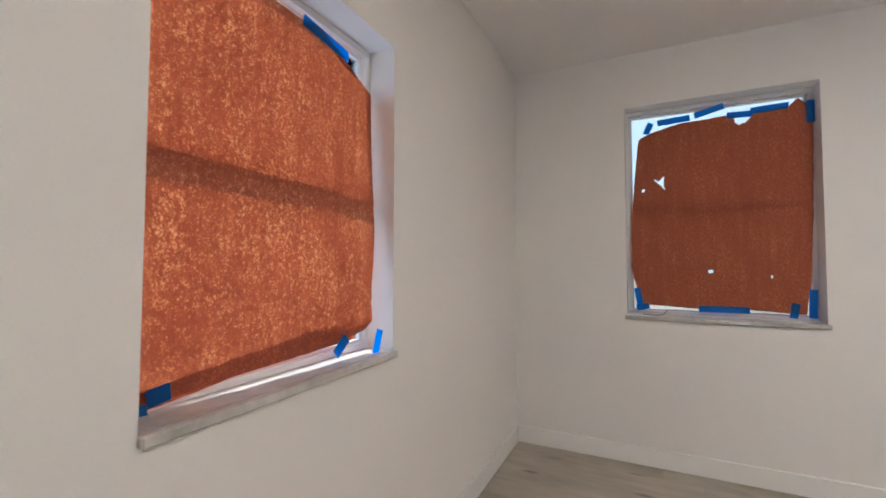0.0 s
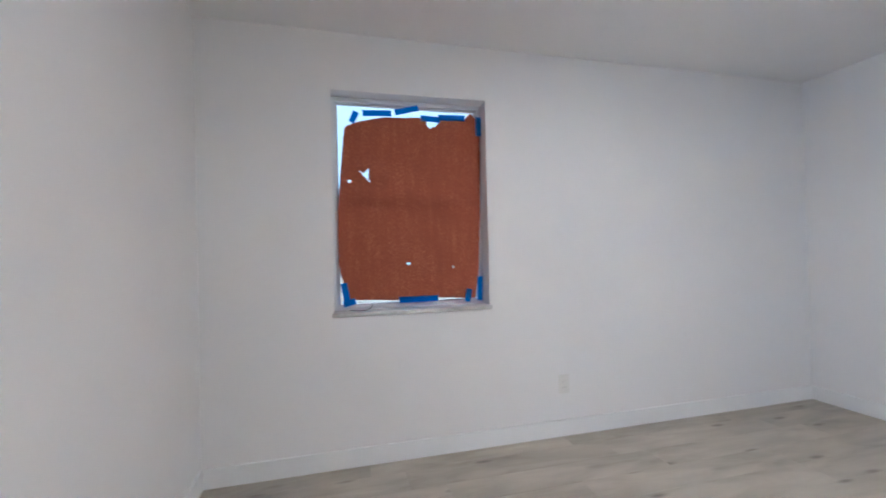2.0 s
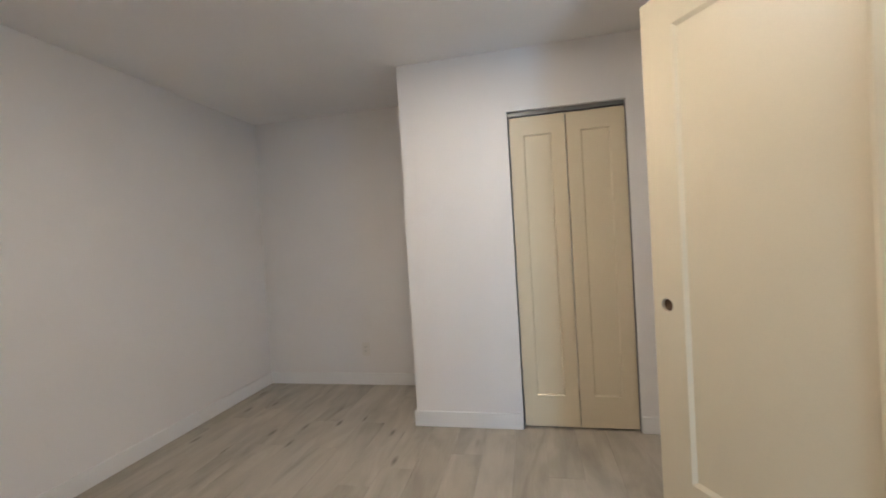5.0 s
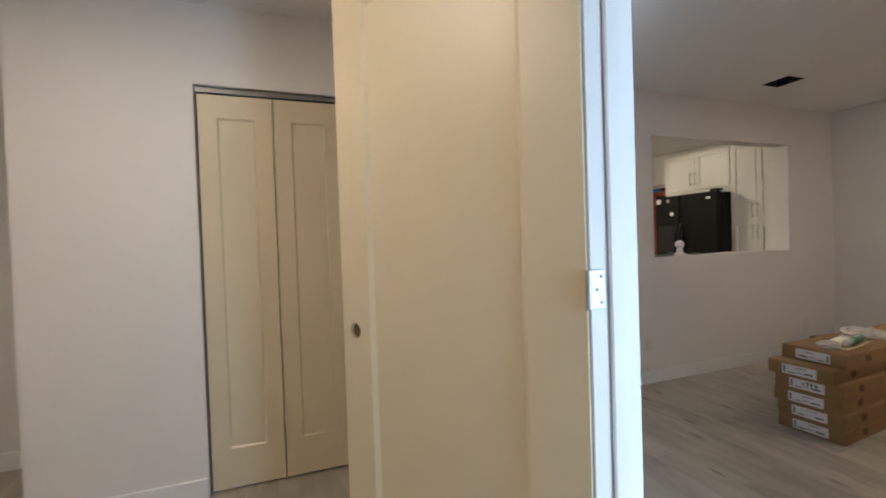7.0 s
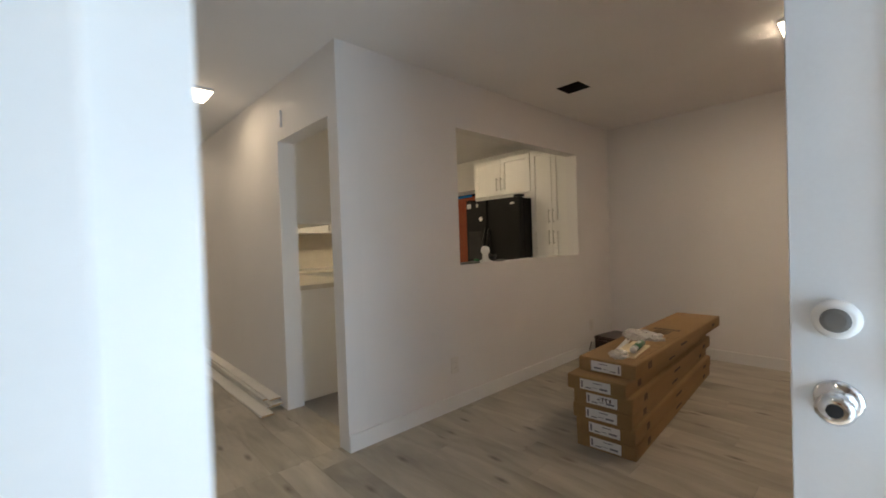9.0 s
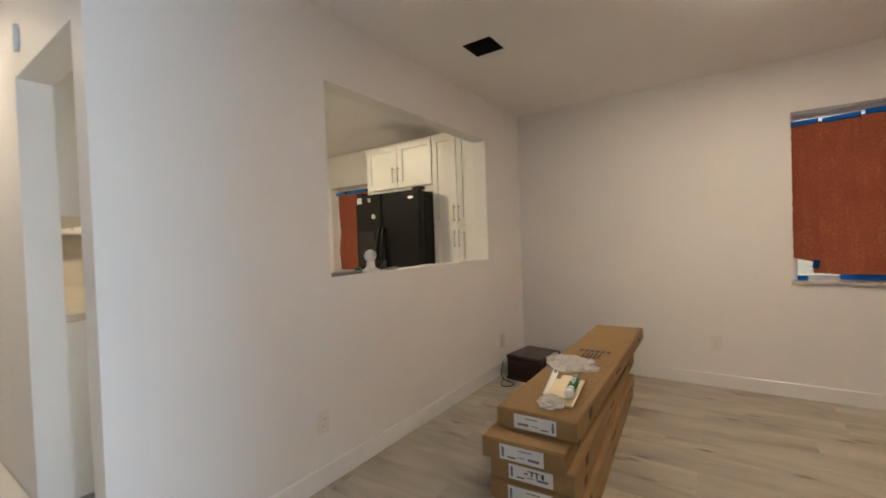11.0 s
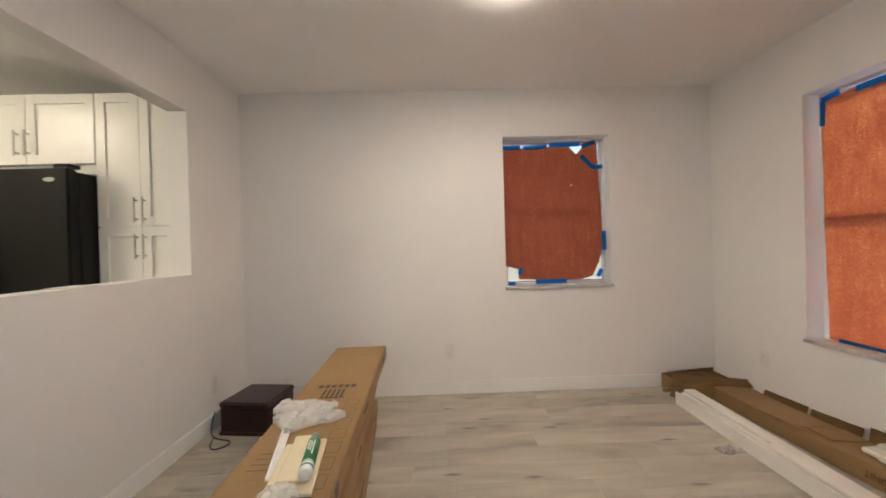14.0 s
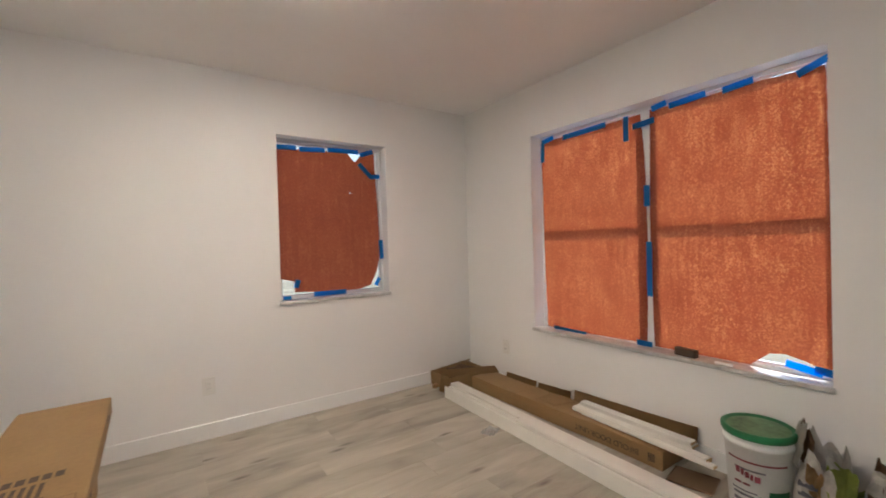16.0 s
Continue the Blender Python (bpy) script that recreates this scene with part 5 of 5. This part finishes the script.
BACK = -4.93
pan = empty("pantry_cabinet", pose(0, 0, 0), "tall white shaker pantry cabinet with steel bar handles", "cabinet")
boxes("carcass", CABINET, [(3.956, 4.458, BACK, -4.322, LOW - 0.008, 2.232)], pan)
for x0, x1, hx_ in ((4.183, 4.455, 4.206), (3.96, 4.178, 4.155)):
    shaker(pan, x0, x1, 1.368, 2.228, -4.30, (hx_, -4.30, 1.392, 1.552))
    shaker(pan, x0, x1, 0.11, 1.360, -4.30, (hx_, -4.30, 1.155, 1.315))
over = empty("over_fridge_cabinet", pose(0, 0, 0), "white shaker wall cabinet above the refrigerator", "cabinet")
boxes("carcass", CABINET, [(4.46, 5.33, BACK, -4.322, 1.778, 2.232)], over)
for x0, x1, hx_ in ((4.465, 4.893, 4.876), (4.898, 5.326, 4.944)):
    shaker(over, x0, x1, 1.781, 2.228, -4.30, (hx_, -4.30, 1.832, 1.995))
boxes("filler_panel", CABINET, [(5.33, 5.35, BACK, -4.32, LOW - 0.008, 2.232)], over, "white side panel down to the floor")

boxes("filler_strip", CABINET, [(4.462, 5.328, -4.36, -4.33, 1.716, 1.776)], over, "white filler strip above the refrigerator")
fr = empty("refrigerator", pose(0, 0, 0), "black side-by-side refrigerator with magnets on its doors", "refrigerator")
bm = bmesh.new()
box(bm, 4.472, 5.318, -4.86, -4.185, LOW - 0.008, 1.70, bevel=0.006)
part("case", bm, BLACK, fr)
split = 4.955
for x0, x1, side in ((4.468, split - 0.004, 1), (split + 0.004, 5.322, -1)):
    bm = bmesh.new()
    box(bm, x0, x1, -4.178, -4.10, 0.09, 1.715, bevel=0.012, segments=2)
    dr = part("fridge_door", bm, BLACK, fr)
    hx2 = split - side * 0.035
    cu = tube("door_handle", [(hx2, -4.10, 0.62), (hx2 - side * 0.004, -4.06, 0.66), (hx2 - side * 0.012, -4.045, 0.98), (hx2 + side * 0.006, -4.055, 1.28), (hx2 + side * 0.010, -4.10, 1.36)], 0.019, BLACK, dr)
pieces("hinge_cover", BLACK, [(4.475, 4.56, -4.20, -4.11, 1.716, 1.74), (5.23, 5.315, -4.20, -4.11, 1.716, 1.74)], fr)
boxes("dispenser", DARK, [(5.05, 5.27, -4.0995, -4.092, 1.0, 1.34)], fr, "black ice and water dispenser", bevel=0.003)
bm = bmesh.new()
cyl(bm, 0.027, 0.004, pose(4.575, -4.098, 1.645, 90, 0, 0) @ Matrix.Diagonal((1.25, 0.5, 1, 1)), 20)
part("badge", bm, CHROME, fr, "oval silver badge")
bm = bmesh.new()
cyl(bm, 0.026, 0.006, pose(5.065, -4.097, 1.49, 90, 0, 0), 20)
tagged(part("fridge_magnet", bm, PLASTIC), "round white magnet on the refrigerator door", "magnet", "magnets on the refrigerator")
boxes("fridge_magnet", LABEL, [(5.225, 5.29, -4.0995, -4.094, 1.63, 1.69)], label="square patterned magnet on the refrigerator door", category="magnet")
boxes("fridge_magnet", STEEL, [(5.10, 5.135, -4.0995, -4.094, 1.64, 1.68)], label="small grey magnet on the refrigerator door", category="magnet")

# counter run along the kitchen's hall wall, seen through the doorway
base = empty("base_cabinet", pose(0, 0, 0), "white base cabinets with a plain end panel", "cabinet")
boxes("carcass", CABINET, [(4.87, 6.6, -2.20, -1.634, 0.08, 0.872)], base)
boxes("end_panel", CABINET, [(4.85, 4.87, -2.22, -1.634, LOW - 0.008, 0.872)], base, "plain white end panel", bevel=0.002)
boxes("countertop", QUARTZ, [(4.83, 7.298, -2.25, -1.634, 0.874, 0.912)], label="pale veined stone worktop on the base cabinets", bevel=0.003, category="countertop")
up = empty("wall_cabinet", pose(0, 0, 0), "white kitchen wall cabinets with a plain end", "cabinet")
boxes("carcass", CABINET, [(4.85, 6.6, -1.98, -1.634, 1.405, 2.215)], up, bevel=0.002)
eb = empty("east_wall_cabinet", pose(0, 0, 0), "white wall cabinets on the far kitchen wall with bar handles", "cabinet")
boxes("carcass", CABINET, [(6.98, 7.298, -4.0, -1.64, 1.40, 2.215)], eb)
for i in range(5):
    y0 = -3.99 + i * 0.46
    boxes("cabinet_door", CABINET, [(6.96, 6.98, y0, y0 + 0.455, 1.40, 2.21)], eb, bevel=0.002)
    boxes("handle", STEEL, [(6.93, 6.942, y0 + (0.40 if i % 2 else 0.04), y0 + (0.412 if i % 2 else 0.052), 1.43, 1.55)], eb)
ec = empty("east_base_cabinet", pose(0, 0, 0), "white base cabinets on the far kitchen wall", "cabinet")
boxes("carcass", CABINET, [(6.72, 7.298, -4.0, -2.26, LOW - 0.008, 0.872)], ec)
boxes("countertop", QUARTZ, [(6.68, 7.298, -4.0, -2.252, 0.874, 0.912)], label="pale veined stone worktop along the far wall", bevel=0.003, category="countertop")
boxes("backsplash", QUARTZ, [(7.288, 7.2985, -4.0, -1.64, 0.914, 1.398)], label="pale stone backsplash on the far kitchen wall", kind="structure", category="backsplash")
boxes("outlet_box", DARK, [(7.27, 7.287, -2.57, -2.50, 1.20, 1.30)], label="open dark electrical box in the backsplash", category="outlet box")

# ---- hall ----
GH = "boards stacked along the hall wall"
for dx, z, ln, wd, a, yy in ((7.3, 0.0, 5.1, 0.10, 0.4, -1.33), (7.35, 0.0, 4.9, 0.10, 0.2, -1.44), (7.33, 0.016, 4.85, 0.10, 0.5, -1.435), (7.28, 0.032, 4.9, 0.095, 0.1, -1.445), (7.36, 0.048, 4.8, 0.095, -0.2, -1.44), (7.30, 0.064, 4.86, 0.09, 0.1, -1.447)):
    moulding("baseboard_plank", ln, wd, 0.015, pose(dx, yy, LOW + z, 0, 0, 90 + a), "long white primed baseboard plank lying in the hall", GH)
boxes("door_chime", PLASTIC, [(-0.012, 0.012, 0, 0.018, -0.06, 0.06)], label="narrow white chime box on the hall wall", m=on_wall(4.66, -1.50, 2.17, (0, 1, 0)), bevel=0.004, category="chime")
th = empty("thermostat", on_wall(11.6, -1.41, 1.56, (-1, 0, 0)), "white round thermostat on the hall's end wall", "thermostat")
bm = bmesh.new()
lathe(bm, [(0.06, 0.0), (0.06, 0.018), (0.05, 0.026), (0.02, 0.028)], 24)
part("dial", bm, PLASTIC, th, m=pose(0, 0, 0, -90, 0, 0), smooth=True)
bm = bmesh.new()
n = 24
vs = []
for i in range(n + 1):
    y = -1.49 + 1.0 * i / n
    vs.append([bm.verts.new((11.585 + 0.008 * noise.noise((y * 7, 0, 0)), y, 2.40)), bm.verts.new((11.57 + 0.012 * noise.noise((y * 9, 3, 0)), y, 2.20 + 0.03 * noise.noise((y * 6, 1, 1))))])
for p, q in zip(vs, vs[1:]):
    bm.faces.new((p[0], q[0], q[1], p[1]))
tagged(part("hanging_paper", bm, PAPER), "strip of red building paper hanging over the hall's end", "paper")
boxes("hall_door_edge", PINE, [(10.35, 10.37, -1.632, -1.498, 0, 2.05)], label="bare wooden jamb of the hall's last doorway", kind="structure", category="door frame")

# ---- floor planks, last ----
PW, PL, PH = 0.182, 1.22, 0.008
shared = {}


def plank_mesh(ln, wd):
    key = (round(ln, 3), round(wd, 3))
    if key not in shared:
        bm = bmesh.new()
        a, b = ln / 2 - 0.0003, wd / 2 - 0.0003
        box(bm, -a, a, -b, b, -PH, 0.0)
        tops = [e for e in bm.edges if all(abs(v.co.z) < 1e-6 for v in e.verts)]
        bmesh.ops.bevel(bm, geom=tops, offset=0.0007, segments=1, affect="EDGES")
        bmesh.ops.recalc_face_normals(bm, faces=bm.faces[:])
        me = bpy.data.meshes.new("plank")
        bm.to_mesh(me)
        bm.free()
        me.materials.append(PLANK)
        shared[key] = me
    return shared[key]


floor = bpy.data.objects["floor"]
rng = random.Random(5)


def lay(x0, x1, y0, y1, z=0.0):
    y = y0
    while y < y1 - 0.01:
        wd = min(PW, y1 - y)
        x = x0 - round(rng.random() * 6) / 6 * PL * 0.9
        while x < x1 - 0.01:
            a, b = max(x, x0), min(x + PL, x1)
            if b - a > 0.02:
                ob = new("plank", plank_mesh(b - a, wd))
                ob.location = ((a + b) / 2, y + wd / 2, z)
                ob.parent = floor
            x += PL
        y += PW


lay(0.0, 4.23, -0.21, 3.2)
lay(DOORWAY[0] + J, DOORWAY[1] - J, -0.335, -0.21)
lay(0.0, 3.94, -4.935, -0.335, LOW)
lay(3.94, 8.9, -1.63, -0.335, LOW)
